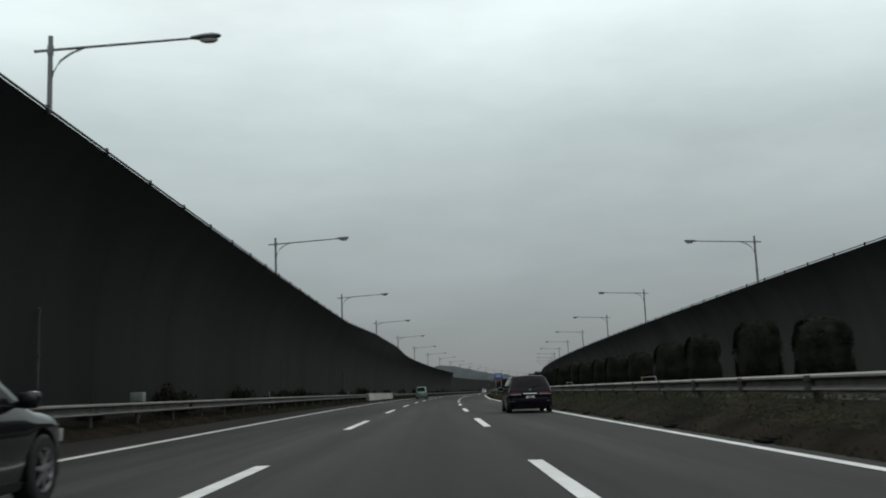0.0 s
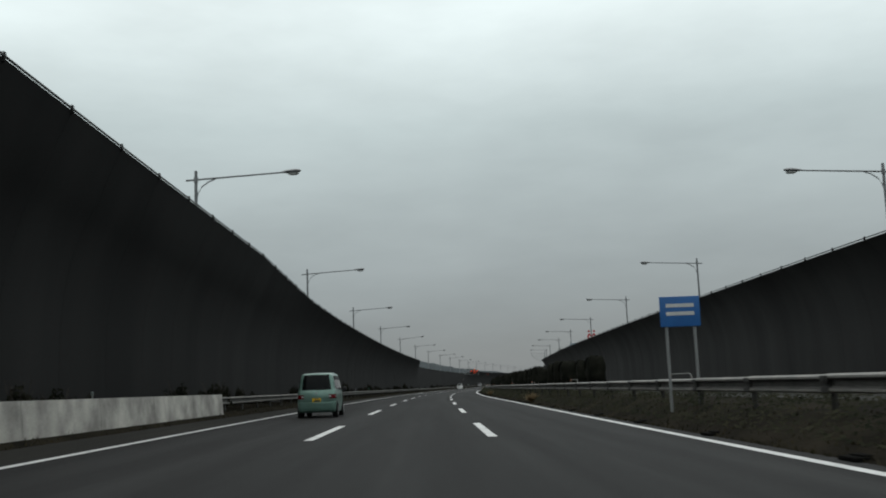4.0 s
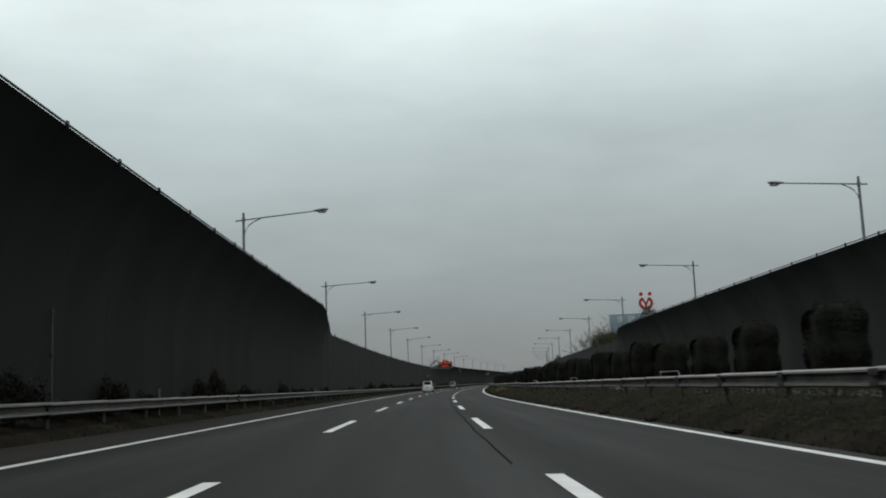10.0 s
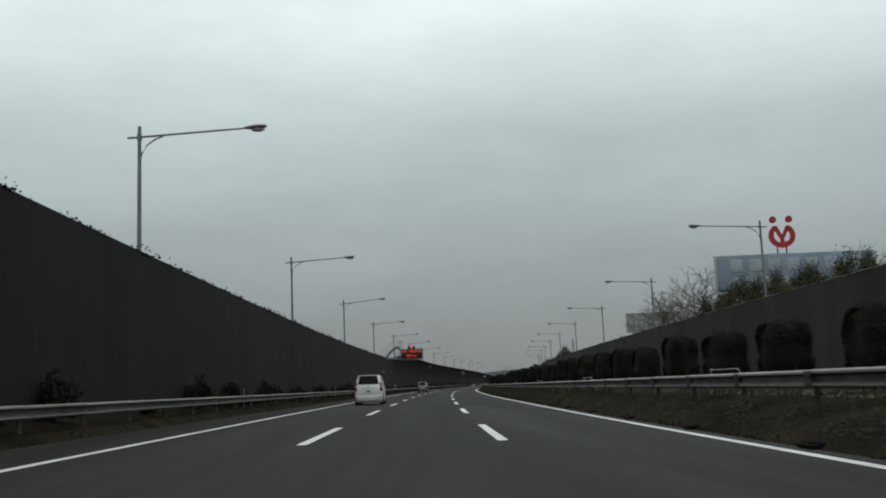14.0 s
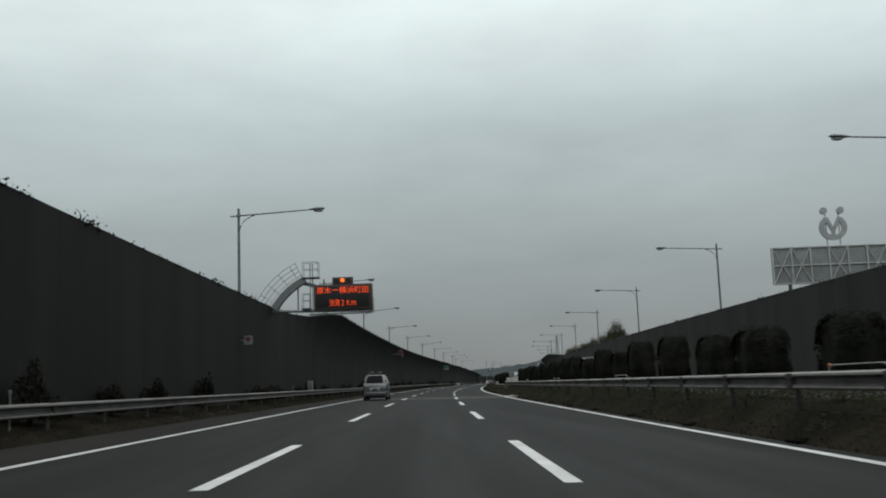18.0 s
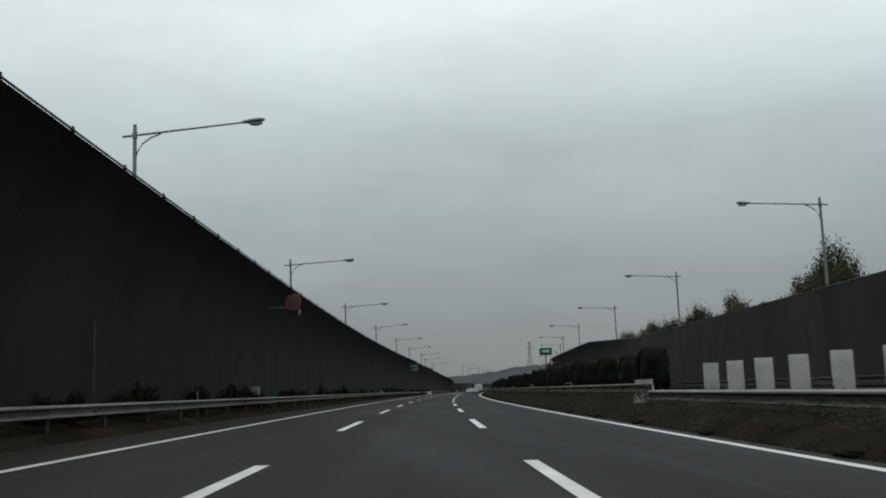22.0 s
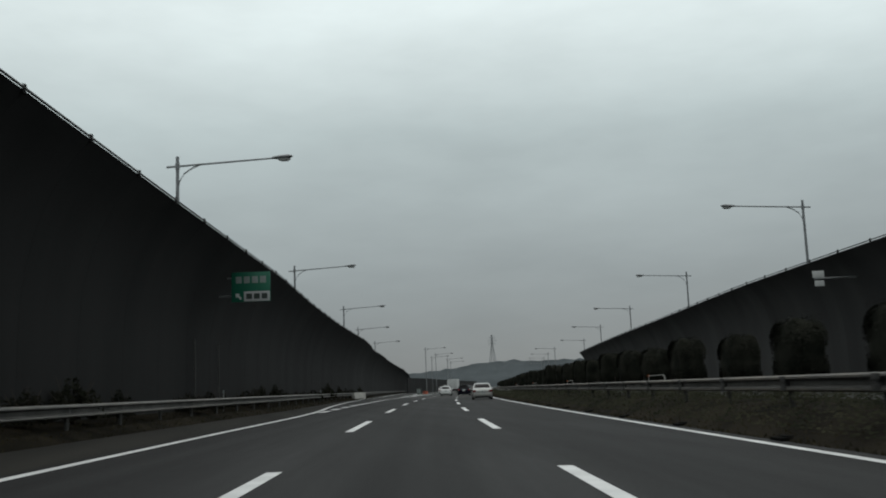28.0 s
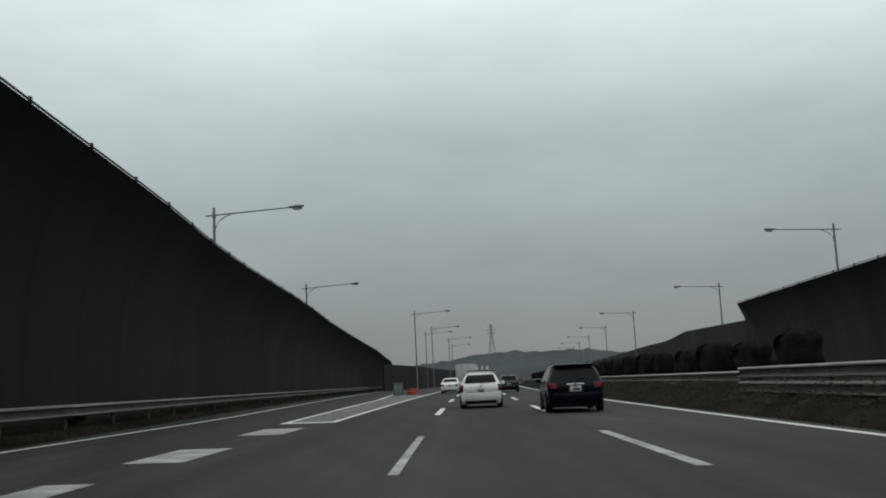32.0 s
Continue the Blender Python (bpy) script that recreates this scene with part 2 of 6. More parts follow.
M_WHITE = mat("white_panel", (0.50, 0.51, 0.50), 0.6, var=0.12, scale=0.7, fine=20, bump=0.03)
M_CREAM = mat("glare_board_cream", (0.46, 0.46, 0.43), 0.7, var=0.16, scale=0.6, fine=20, bump=0.05, rand=0.08)
M_GREEN = mat("sign_green", (0.008, 0.115, 0.068), 0.45, var=0.08, scale=0.6, fine=20, bump=0.0)
M_DULL = mat("dulled_sign_white", (0.21, 0.24, 0.23), 0.6, var=0.15, scale=0.4, fine=20, bump=0.0)
M_RED = mat("sign_red", (0.42, 0.030, 0.035), 0.5, var=0.12, scale=0.5, fine=20, bump=0.0)
M_FADED = mat("faded_sign_red", (0.17, 0.040, 0.035), 0.6, var=0.15, scale=0.4, fine=20, bump=0.0)
M_BLACK = mat("black_panel", (0.012, 0.012, 0.012), 0.5, var=0.2, scale=0.5, fine=20, bump=0.0)
M_BROWN = mat("sign_case_brown", (0.075, 0.055, 0.050), 0.5, 0.1, var=0.15, scale=0.5, fine=20, bump=0.0)
M_BOARD = mat("billboard_blue_grey", (0.24, 0.31, 0.37), 0.6, var=0.15, scale=2.5, fine=6, bump=0.02)
M_LETTER = mat("billboard_letter", (0.36, 0.41, 0.44), 0.6, var=0.1, scale=1.5, fine=6, bump=0.0)
M_PALE = mat("bare_aluminium", (0.42, 0.43, 0.43), 0.6, 0.1, var=0.15, scale=1.5, fine=6, bump=0.0)
M_BACK = mat("billboard_back", (0.27, 0.28, 0.28), 0.7, 0.1, var=0.15, scale=1.5, fine=6, bump=0.0)
M_LED = glow("amber_led", (1.0, 0.085, 0.012), 0.85)
M_BEACON = glow("amber_beacon", (1.0, 0.16, 0.02), 1.6)


# ---------------------------------------------------------------- the road's line
ROAD = [(-120, 1.55, 0.04), (-60, 0.52, 0.04), (0, -0.51, 0.04), (60, -1.12, -0.03), (120, -0.77, -0.18),
       (180, 0.67, -0.38), (240, 3.28, -0.60), (300, 7.09, -0.80), (360, 12.09, -0.97), (420, 18.29, -1.09),
       (480, 25.64, -1.17), (540, 34.14, -1.20), (600, 43.78, -1.19), (660, 54.58, -1.17), (720, 66.60, -1.14),
       (780, 79.95, -1.16), (840, 94.80, -1.23), (900, 110.93, -1.27), (960, 128.13, -1.30), (1020, 146.41, -1.34),
       (1080, 165.77, -1.37), (1140, 186.21, -1.41), (1200, 207.74, -1.44), (1260, 230.34, -1.48), (1320, 254.02, -1.52),
       (1380, 278.78, -1.55)]
RY = np.array([r[0] for r in ROAD], float)
ROAD_COL = [[r[c] for r in ROAD] for c in range(3)]


def _cr(y, col):
    """Smooth value of the road's table at y."""
    v = ROAD_COL[col]
    step = RY[1] - RY[0]
    u = (y - RY[0]) / step
    i = int(max(0, min(len(v) - 2, math.floor(u))))
    f = u - i
    p1, p2 = v[i], v[i + 1]
    p0 = v[i - 1] if i > 0 else 2 * p1 - p2
    p3 = v[i + 2] if i + 2 < len(v) else 2 * p2 - p1
    if f < 0 or f > 1:
        return p1 + (p2 - p1) * f
    return 0.5 * (2 * p1 + (p2 - p0) * f + (2 * p0 - 5 * p1 + 4 * p2 - p3) * f * f + (3 * p1 - p0 - 3 * p2 + p3) * f ** 3)


def at(y, lat, h=0.0):
    """World point: y along the road, lat to its right, h above its surface."""
    k = (_cr(y + 1, 1) - _cr(y - 1, 1)) / 2
    n = math.hypot(1, k)
    near = max(-70, min(70, lat))
    return Vector((_cr(y, 1) + near / n + (lat - near), y - near * k / n, _cr(y, 2) + h))


def fall(lat):
    """Height of the carriageway: it falls to the right by 1.7 in 100."""
    return -0.017 * max(-14.0, min(6.2, lat))


def spot(y, lat, h=0.0, turn=0.0):
    """Pose at a point of the road: x to the right, y ahead; turn in degrees."""
    k = (_cr(y + 1, 1) - _cr(y - 1, 1)) / 2
    return Matrix.Translation(at(y, lat, h)) @ pose(0, 0, 0, 0, 0, turn - math.degrees(math.atan(k)))


# ---------------------------------------------------------------- mesh tools
def mesh_of(name, verts, faces, m):
    me = bpy.data.meshes.new(name)
    me.from_pydata([tuple(v) for v in verts], [], faces)
    me.materials.append(m)
    me.update()
    return me


def bm_mesh(name, bm, m, smooth=True):
    bmesh.ops.recalc_face_normals(bm, faces=bm.faces)
    me = bpy.data.meshes.new(name)
    bm.to_mesh(me)
    bm.free()
    me.materials.append(m)
    if smooth:
        me.shade_smooth()
        me.set_sharp_from_angle(angle=radians(38))
    return me


def part(name, bm, material, parent, label="", smooth=True):
    """Links a bmesh (or a mesh) as one object under a thing or a part."""
    me = bm if isinstance(bm, bpy.types.Mesh) else bm_mesh(name, bm, material, smooth)
    ob = new(name, me)
    ob.parent = parent
    if label:
        ob["label"] = label
    return ob


def thing(name, m, label, category, group=""):
    ob = new(name)
    ob.empty_display_size = 0.2
    ob.matrix_world = m
    return tagged(ob, label, category, group)


def box(bm, c, s, bevel=0.0, rot=None):
    r = bmesh.ops.create_cube(bm, size=1.0)
    vs = r["verts"]
    bmesh.ops.scale(bm, vec=s, verts=vs)
    if bevel:
        es = list({e for v in vs for e in v.link_edges})
        b = bmesh.ops.bevel(bm, geom=es, offset=bevel, segments=2, affect="EDGES", profile=0.6)
        vs = list({v for f in b["faces"] for v in f.verts} | {v for v in vs if v.is_valid})
    if rot:
        bmesh.ops.rotate(bm, cent=(0, 0, 0), matrix=rot, verts=vs)
    bmesh.ops.translate(bm, vec=c, verts=vs)
    return bm


def boxed(c, s, bevel=0.0):
    return box(bmesh.new(), c, s, bevel)


def tube(bm, pts, r0, r1=None, n=8, cap=True):
    """A round tube through pts, tapering from r0 to r1."""
    r1 = r0 if r1 is None else r1
    pts = [Vector(p) for p in pts]
    rings = []
    for i, p in enumerate(pts):
        d = (pts[min(i + 1, len(pts) - 1)] - pts[max(i - 1, 0)]).normalized()
        a = d.orthogonal().normalized()
        if abs(d.z) < 0.9:
            a = d.cross(Vector((0, 0, 1))).normalized()
        b = d.cross(a)
        r = r0 + (r1 - r0) * i / max(1, len(pts) - 1)
        rings.append([bm.verts.new(p + (a * math.cos(t) + b * math.sin(t)) * r) for t in (2 * math.pi * j / n for j in range(n))])
    for q, w in zip(rings, rings[1:]):
        for j in range(n):
            bm.faces.new((q[j], q[(j + 1) % n], w[(j + 1) % n], w[j]))
    if cap:
        bm.faces.new(rings[0][::-1])
        bm.faces.new(rings[-1])
    return bm


def tubed(pts, r0, r1=None, n=8):
    return tube(bmesh.new(), pts, r0, r1, n)


def loft(bm, sections, close=True, cap=True):
    """Skin through rings of equal count."""
    rings = [[bm.verts.new(p) for p in s] for s in sections]
    n = len(rings[0])
    for q, w in zip(rings, rings[1:]):
        for j in range(n if close else n - 1):
            bm.faces.new((q[j], q[(j + 1) % n], w[(j + 1) % n], w[j]))
    if cap and close:
        bm.faces.new(rings[0][::-1])
        bm.faces.new(rings[-1])
    return bm


def sweep(name, ys, prof, m, closed=False):
    """A mesh along the road: prof(y) gives (lat, h) points."""
    vs, fs = [], []
    n = len(prof(ys[0]))
    for y in ys:
        vs += [at(y, a, h) for a, h in prof(y)]
    for i in range(len(ys) - 1):
        for j in range(n if closed else n - 1):
            a, b = i * n + j, i * n + (j + 1) % n
            fs.append((a, b, b + n, a + n))
    if closed:
        fs += [tuple(range(n))[::-1], tuple(range((len(ys) - 1) * n, len(ys) * n))]
    return mesh_of(name, vs, fs, m)


def structure(name, me, label, category):
    return tagged(new(name, me), label, category, kind="structure")


def span(a, b, step):
    n = max(1, round((b - a) / step))
    return [a + (b - a) * i / n for i in range(n + 1)]


# ---------------------------------------------------------------- plan: lateral places along the road
def tab(*rows):
    ks, vals = np.array([r[0] for r in rows], float), np.array([r[1] for r in rows], float)
    return lambda y: float(np.interp(y, ks, vals))


TIP_L = tab((765, -7.8), (783, -8.45), (803, -9.0), (832, -9.5), (848, -10.4), (857, -11.2), (865, -11.7), (880, -12.3), (905, -13.7),
            (958, -15.8), (997, -18.4), (1099, -30), (1200, -42))
TIP_R = tab((780, 22.0), (812, 23.2), (852, 24.0), (915, 25.4), (960, 22.6), (1200, 22.6))
WALL_L = lambda y: TIP_L(y) - 1.7
WALL_R = lambda y: TIP_R(y) + 1.7
CURL_L = tab((328, 1), (345.5, 0), (524, 0), (531.2, 0.17), (534.5, 0.45), (537.8, 0.7), (542, 1))
CURL_R = tab((372, 1), (386, 0), (672, 0), (704, 1), (913, 1), (914, 0))
BUMP_L = tab((88, 0.1), (117, 0.8), (152, 0.9), (172, 0.22), (190, 0.1), (330, 0.1), (560, 0.0), (630, 0.0), (700, 0.1), (890, 0.06), (960, -1.0), (1000, -1.8), (1100, -3.0))
PLAIN_L = tab((880, 6.2), (900, 5.4), (930, 4.6), (1000, 4.2))
PLAIN_R = tab((900, 6.2), (914, 5.8), (938, 5.9), (948, 5.1), (985, 4.7), (1100, 4.2))
LINE_L = tab((-100, -5.4), (16, -5.42), (65, -5.6), (170, -5.57), (217, -5.52), (267, -5.35), (343, -5.29), (430, -5.36), (473, -5.47), (573, -5.5), (624, -5.3), (700, -4.88), (726, -4.98), (740, -5.05), (750, -5.05), (757, -5.2), (766, -5.68), (772, -6.2), (778, -6.6), (786, -7.05),
             (803, -8.0), (812, -8.35), (821, -9.0), (832, -9.45), (852, -9.5), (884, -11.3), (930, -13.6), (1000, -17.3), (1200, -40))
RAIL_L = lambda y: WALL_L(y) + float(np.interp(y, [780, 800, 838], [1.2, 0.9, 0.75]))
LINE_R = tab((10, 5.35), (62, 5.45), (110, 5.5), (138, 5.75), (164, 5.9), (190, 5.8), (214, 5.66), (264, 5.48), (340, 5.32), (380, 5.6), (418, 5.93), (470, 6.0), (496, 5.94), (540, 5.6), (570, 5.36), (622, 5.47), (700, 5.7), (779, 5.6), (833, 5.4), (900, 5.4))
DASH_L = tab((13, -1.76), (70, -1.82), (150, -1.66), (170, -1.76), (227, -1.89), (264, -1.77), (342, -1.76), (420, -1.67), (477, -1.8), (496, -1.79), (573, -1.91), (631, -1.89), (707, -1.57), (763, -1.64), (782, -1.71), (837, -1.74))
DASH_R = tab((13, 1.71), (70, 1.72), (150, 1.97), (170, 1.94), (227, 1.81), (264, 1.68), (342, 1.66), (420, 1.95), (477, 1.97), (496, 1.92), (573, 1.58), (631, 1.68), (707, 1.9), (763, 1.66), (782, 1.65), (837, 1.57))
RAIL_R, HEDGE, RAIL_O = 7.2, 8.8, 10.4
SEG = 3.87
Y_END = 1130.0

# ---------------------------------------------------------------- ground and roads
GY = [-2500, -1200, -600, -300, -160] + span(-100, 1150, 8) + [1220, 1300, 1400, 1600, 1900, 2400, 3200, 4600]


def ground_profile(y):
    rl, wl, wr = RAIL_L(y), WALL_L(y), WALL_R(y)
    return [(-4200, 0.0), (-1500, 0.0), (-400, 0.3), (-120, 0.5), (wl - 25, 0.55), (wl - 1, 0.55), (wl + 0.3, 0.52), (rl - 0.3, 0.42), (rl + 0.25, 0.30),
            (rl + 0.8, fall(rl + 0.8) - 0.03), (LINE_L(y), 0.0), (0, -0.12), (LINE_R(y) + 0.2, -0.22), (LINE_R(y) + 0.5, -0.09), (LINE_R(y) + 0.95, 0.15), (7.2, 0.36), (8.8, 0.45), (10.4, 0.36), (11.3, 0.0), (11.7, -0.1),
            (wr - 1.6, -0.1), (wr - 1.2, 0.1), (wr + 0.5, 0.4), (wr + 25, 0.5), (130, 0.5), (400, 0.3), (1500, 0.0), (4200, 0.0)]


structure("ground", sweep("ground", GY, ground_profile, M_GROUND), "dark soil and rough grass of the motorway verges", "ground")
RYS = span(-100, 1300, 6)
road_prof = lambda y: [(a, fall(a)) for a in (RAIL_L(y) + 0.75 + (LINE_R(y) + 0.5 - RAIL_L(y) - 0.75) * i / 6 for i in range(7))]


def road_mesh(ys, m):
    """The carriageway, with its own coordinates: metres across and along."""
    me = sweep("road", ys, road_prof, m)
    flat = [(a, y) for y in ys for a, h in road_prof(y)]
    uv = me.uv_layers.new(name="across_along")
    for k, loop in enumerate(me.loops):
        uv.data[k].uv = flat[loop.vertex_index]
    return me



road = structure("road", road_mesh(span(-100, 102, 6), M_ASPHALT), "dark grey asphalt of a three-lane motorway carriageway", "road")
structure("road", road_mesh(span(102, 820.1, 6), M_NEWASPH), "newer blackish asphalt of the motorway carriageway", "road")
structure("road", road_mesh(span(820.1, 1300, 6), M_ASPHALT), "older grey asphalt beyond the bridge joint", "road")
structure("road_opposite", sweep("road_opposite", RYS, lambda y: [(11.4 + (WALL_R(y) - 1.3 - 11.4) * i / 4, 0.0) for i in range(5)], M_OLDASPH),
          "grey asphalt of the opposite motorway carriageway", "road")

SHOULDER = lambda y: max(RAIL_L(y) + 0.74, min(LINE_L(y) - 0.32, -5.0))
structure("shoulder", sweep("shoulder", span(-100, 800, 5), lambda y: [(a, fall(a) + 0.004) for a in (RAIL_L(y) + 0.70, (RAIL_L(y) + 0.7 + SHOULDER(y)) / 2, SHOULDER(y) + 0.05 * math.sin(y * 0.8))], M_SHOULDER),
          "dirty dark asphalt shoulder beyond the edge line", "road shoulder")
# ---------------------------------------------------------------- walls
def wall_profile(side, y):
    s = -1 if side == "L" else 1
    base = abs(WALL_L(y) if side == "L" else WALL_R(y))
    c = CURL_L(y) if side == "L" else CURL_R(y)
    top = (PLAIN_L if side == "L" else PLAIN_R)(y)
    up = BUMP_L(y) if side == "L" else 0.0
    dn = min(0, up)
    cur = ((0.03, 3.0 + dn), (0.09, 3.75 + dn), (0.2, 4.4 + dn), (0.36, 5.05 + dn), (0.55, 5.6 + dn), (0.78, 6.1 + dn), (1.05, 6.55 + dn), (1.36, 6.93 + dn + (up - dn) * 0.5), (1.7, 7.27 + up))
    flat = [(0, top * k) for k in (0.42, 0.52, 0.62, 0.70, 0.78, 0.85, 0.91, 0.96, 1.0)]
    pts = [(base, 0.1)] + [(base - (a[0] * c + b[0] * (1 - c)), a[1] * c + b[1] * (1 - c)) for a, b in zip(cur, flat)]
    inner = [(s * a, h) for a, h in pts]
    outer = [(s * (a + 0.13), h + (0.07 if i > 6 else 0)) for i, (a, h) in enumerate(pts)]
    return inner + outer[::-1]


wall_left = structure("wall_left", sweep("footing", span(-80, Y_END, 8), lambda y: [(WALL_L(y) + 0.12, 0.35), (WALL_L(y) + 0.12, 0.85), (WALL_L(y) - 0.25, 0.85), (WALL_L(y) - 0.25, 0.35)], M_WPOST, True),
                      "tall dark noise barrier with a top curling over the road", "noise barrier")
wall_right = structure("wall_right", sweep("footing", span(-80, Y_END, 8), lambda y: [(WALL_R(y) - 0.12, 0.25), (WALL_R(y) - 0.12, 0.8), (WALL_R(y) + 0.25, 0.8), (WALL_R(y) + 0.25, 0.25)], M_WPOST, True),
                       "tall dark noise barrier beyond the opposite carriageway", "noise barrier")
post_mesh = bm_mesh("wall_post", boxed((0, 0, 1.9), (0.16, 0.2, 2.2), 0.01), M_WPOST)
clamp_mesh = bm_mesh("rail_clamp", boxed((0, 0, 0.04), (0.08, 0.09, 0.22), 0.02), M_WPOST)
# ---------------------------------------------------------------- road markings
DASH_K = tab((-6, -105), (0, 13.4), (1, 33.5), (8, 168.6), (9, 188.9), (12, 245.1), (17, 341.9), (18, 362.4), (25, 496.0), (31, 612.2), (32, 630.6), (37, 726.0), (38, 744.9), (40, 782.6), (42, 819.3), (43, 836.6), (55, 1070))


def strip(y0, y1, a0, a1, m, h=0.008, name="line", step=2.0):
    """A painted bar from y0 to y1 between the laterals a0 and a1 (numbers or functions)."""
    fa = a0 if callable(a0) else (lambda y: a0)
    fb = a1 if callable(a1) else (lambda y: a1)
    me = sweep(name, span(y0, y1, step), lambda y: [(fa(y), fall(fa(y)) + h), (fb(y), fall(fb(y)) + h)], m)
    ob = new(name, me)
    ob.parent = road
    return ob


for k in range(-6, 55):
    e = DASH_K(k)
    wd = 0.2 if e < 830 or e > 850 else 0.13
    strip(e - 7.7, e, lambda y: DASH_L(y) - wd, DASH_L, M_LINE if wd == 0.2 else M_WORN, name="lane_dash", step=4)
    strip(e - 7.7, e, DASH_R, lambda y: DASH_R(y) + 0.2, M_LINE if not 42 <= k <= 43 else M_WORN, name="lane_dash", step=4)
strip(-100, 1100, lambda y: LINE_L(y) - 0.1, lambda y: LINE_L(y) + 0.1, M_LINE, name="edge_line", step=6)
strip(-100, 1100, lambda y: LINE_R(y) - 0.1, lambda y: LINE_R(y) + 0.1, M_LINE, name="edge_line", step=6)
strip(-100, 1100, 11.9, 12.1, M_LINE, name="edge_line", step=6)
# thick exit dashes and the gore
EXIT_AT = tab((753, -4.9), (765, -5.08), (783, -5.22), (804, -5.45), (840, -5.46))
for i in range(-1, 14):
    y = 764.8 + 5.65 * i if i < 10 else (821.0, 826.0, 831.8, 839.0)[i - 10]
    wd = float(np.interp(y, [764, 800, 818, 826, 832, 839], [0.42, 0.46, 0.5, 0.6, 0.92, 1.0]))
    if y < 843:
        strip(y, y + 2.95, EXIT_AT(y) - wd * 0.5, EXIT_AT(y) + wd * 0.5, M_LINE if i < 9 else M_WORN, name="exit_dash")
GORE_A = tab((845, -6.1), (880, -6.9), (920, -9.0), (980, -13.4))
strip(845, 945, lambda y: GORE_A(y) - 0.1, lambda y: GORE_A(y) + 0.1, M_LINE, name="gore_line")
strip(845, 1000, -4.8, -4.6, M_LINE, name="gore_line")
strip(845, 845.7, lambda q: GORE_A(q) + 0.1, -4.8, M_LINE, name="gore_end_bar")
for i in range(36):
    y = 846.4 + 1.5 * i
    strip(y, y + 0.62, lambda q: GORE_A(q) + 0.2, -4.9, M_WORN, name="gore_hatch")
# bridge joints
for y, wd in ((528.4, 2.8), (535.0, 2.5)):
    strip(y, y + wd, lambda q: LINE_L(q) - 0.25, lambda q: LINE_R(q) + 0.4, M_JOINT, h=0.004, name="bridge_joint", step=1.3)

strip(819.9, 820.35, -9.0, 5.85, M_JOINT, h=0.004, name="bridge_joint", step=0.25)
# sealed seam beside the offside lane dashes
SEAM = lambda y: DASH_R(y) - 0.22 + 0.07 * noise.noise(Vector((y * 0.22, 3, 0)))
for y0, y1 in ((176, 262), (266, 360)):
    strip(y0, y1, lambda y: SEAM(y) - 0.018, lambda y: SEAM(y) + 0.018, M_SEAM, h=0.005, name="sealed_seam", step=1.2)

# ---------------------------------------------------------------- guard rails
beam_sec = [(-0.02, -0.155), (0.02, -0.152), (0.082, -0.122), (0.082, -0.088), (0.0, -0.046), (0.0, 0.046), (0.082, 0.088), (0.082, 0.122), (0.02, 0.152), (-0.02, 0.155)]


def beam_mesh(name, length, m=None):
    bm = bmesh.new()
    loft(bm, [[(x, y, z) for x, z in beam_sec] + [(x - 0.012, y, z * 0.97) for x, z in beam_sec[::-1]] for y in (-0.12, length)])
    me = bm_mesh(name, bm, m or M_RAIL, smooth=False)
    # faces of the middle groove get the darker colour as painted shade
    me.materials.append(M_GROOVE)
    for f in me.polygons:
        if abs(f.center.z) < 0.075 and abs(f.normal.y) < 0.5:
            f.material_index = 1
    return me


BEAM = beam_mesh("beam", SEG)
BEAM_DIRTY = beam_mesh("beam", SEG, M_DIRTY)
bmp = bmesh.new()
tube(bmp, [(0, 0, -0.75), (0, 0, 0.12)], 0.055, n=8)
box(bmp, (0.05, 0, 0), (0.06, 0.12, 0.2))
RPOST = bm_mesh("post", bmp, M_POST)
bmp = bmesh.new()
tube(bmp, [(0, 0, -0.75), (0, 0, 0.12)], 0.055, n=8)
box(bmp, (0.05, 0, 0), (0.06, 0.12, 0.2))
for sz in (-1, 1):
    box(bmp, (0.156, 0, 0.087 * sz), (0.014, 0.30, 0.10), 0.004)
box(bmp, (0.085, 0, 0), (0.03, 0.24, 0.10), 0.004)
RPOST_LAP = bm_mesh("post", bmp, M_LAP)


def rail_run(name, y0, y1, lat, h, face, label, double=False, beam=BEAM, group="guard rails", post=RPOST):
    """Steel guard rail: face 1 looks to the right, -1 to the left."""
    ys = span(y0, y1, SEG)
    first = True
    block = None
    for i, (a, b) in enumerate(zip(ys, ys[1:])):
        if i % 12 == 0:
            block = thing(name, spot(a, lat(a), 0.3), label, "guard rail", group)
        p0, p1 = at(a, lat(a), h), at(b, lat(b), h)
        d = p1 - p0
        rz = math.degrees(math.atan2(-d.x, d.y))
        for sgn in ((1, -1) if double else (face,)):
            ob = new("beam", beam)
            ob.parent = block
            off = Matrix.Translation((0.07 * sgn, 0, 0))
            m = Matrix.Translation(p0) @ pose(0, 0, 0, 0, 0, rz) @ off
            if sgn < 0:
                m = m @ Matrix.Diagonal((-1, 1, 1, 1))
            ob.matrix_parent_inverse = block.matrix_world.inverted()
            ob.matrix_world = m @ Matrix.Diagonal((1, d.length / SEG, 1, 1))
        ob = new("post", post)
        ob.parent = block
        ob.matrix_parent_inverse = block.matrix_world.inverted()
        ob.matrix_world = Matrix.Translation(p0) @ pose(0, 0, 0, 0, 0, rz + (180 if face < 0 else 0))


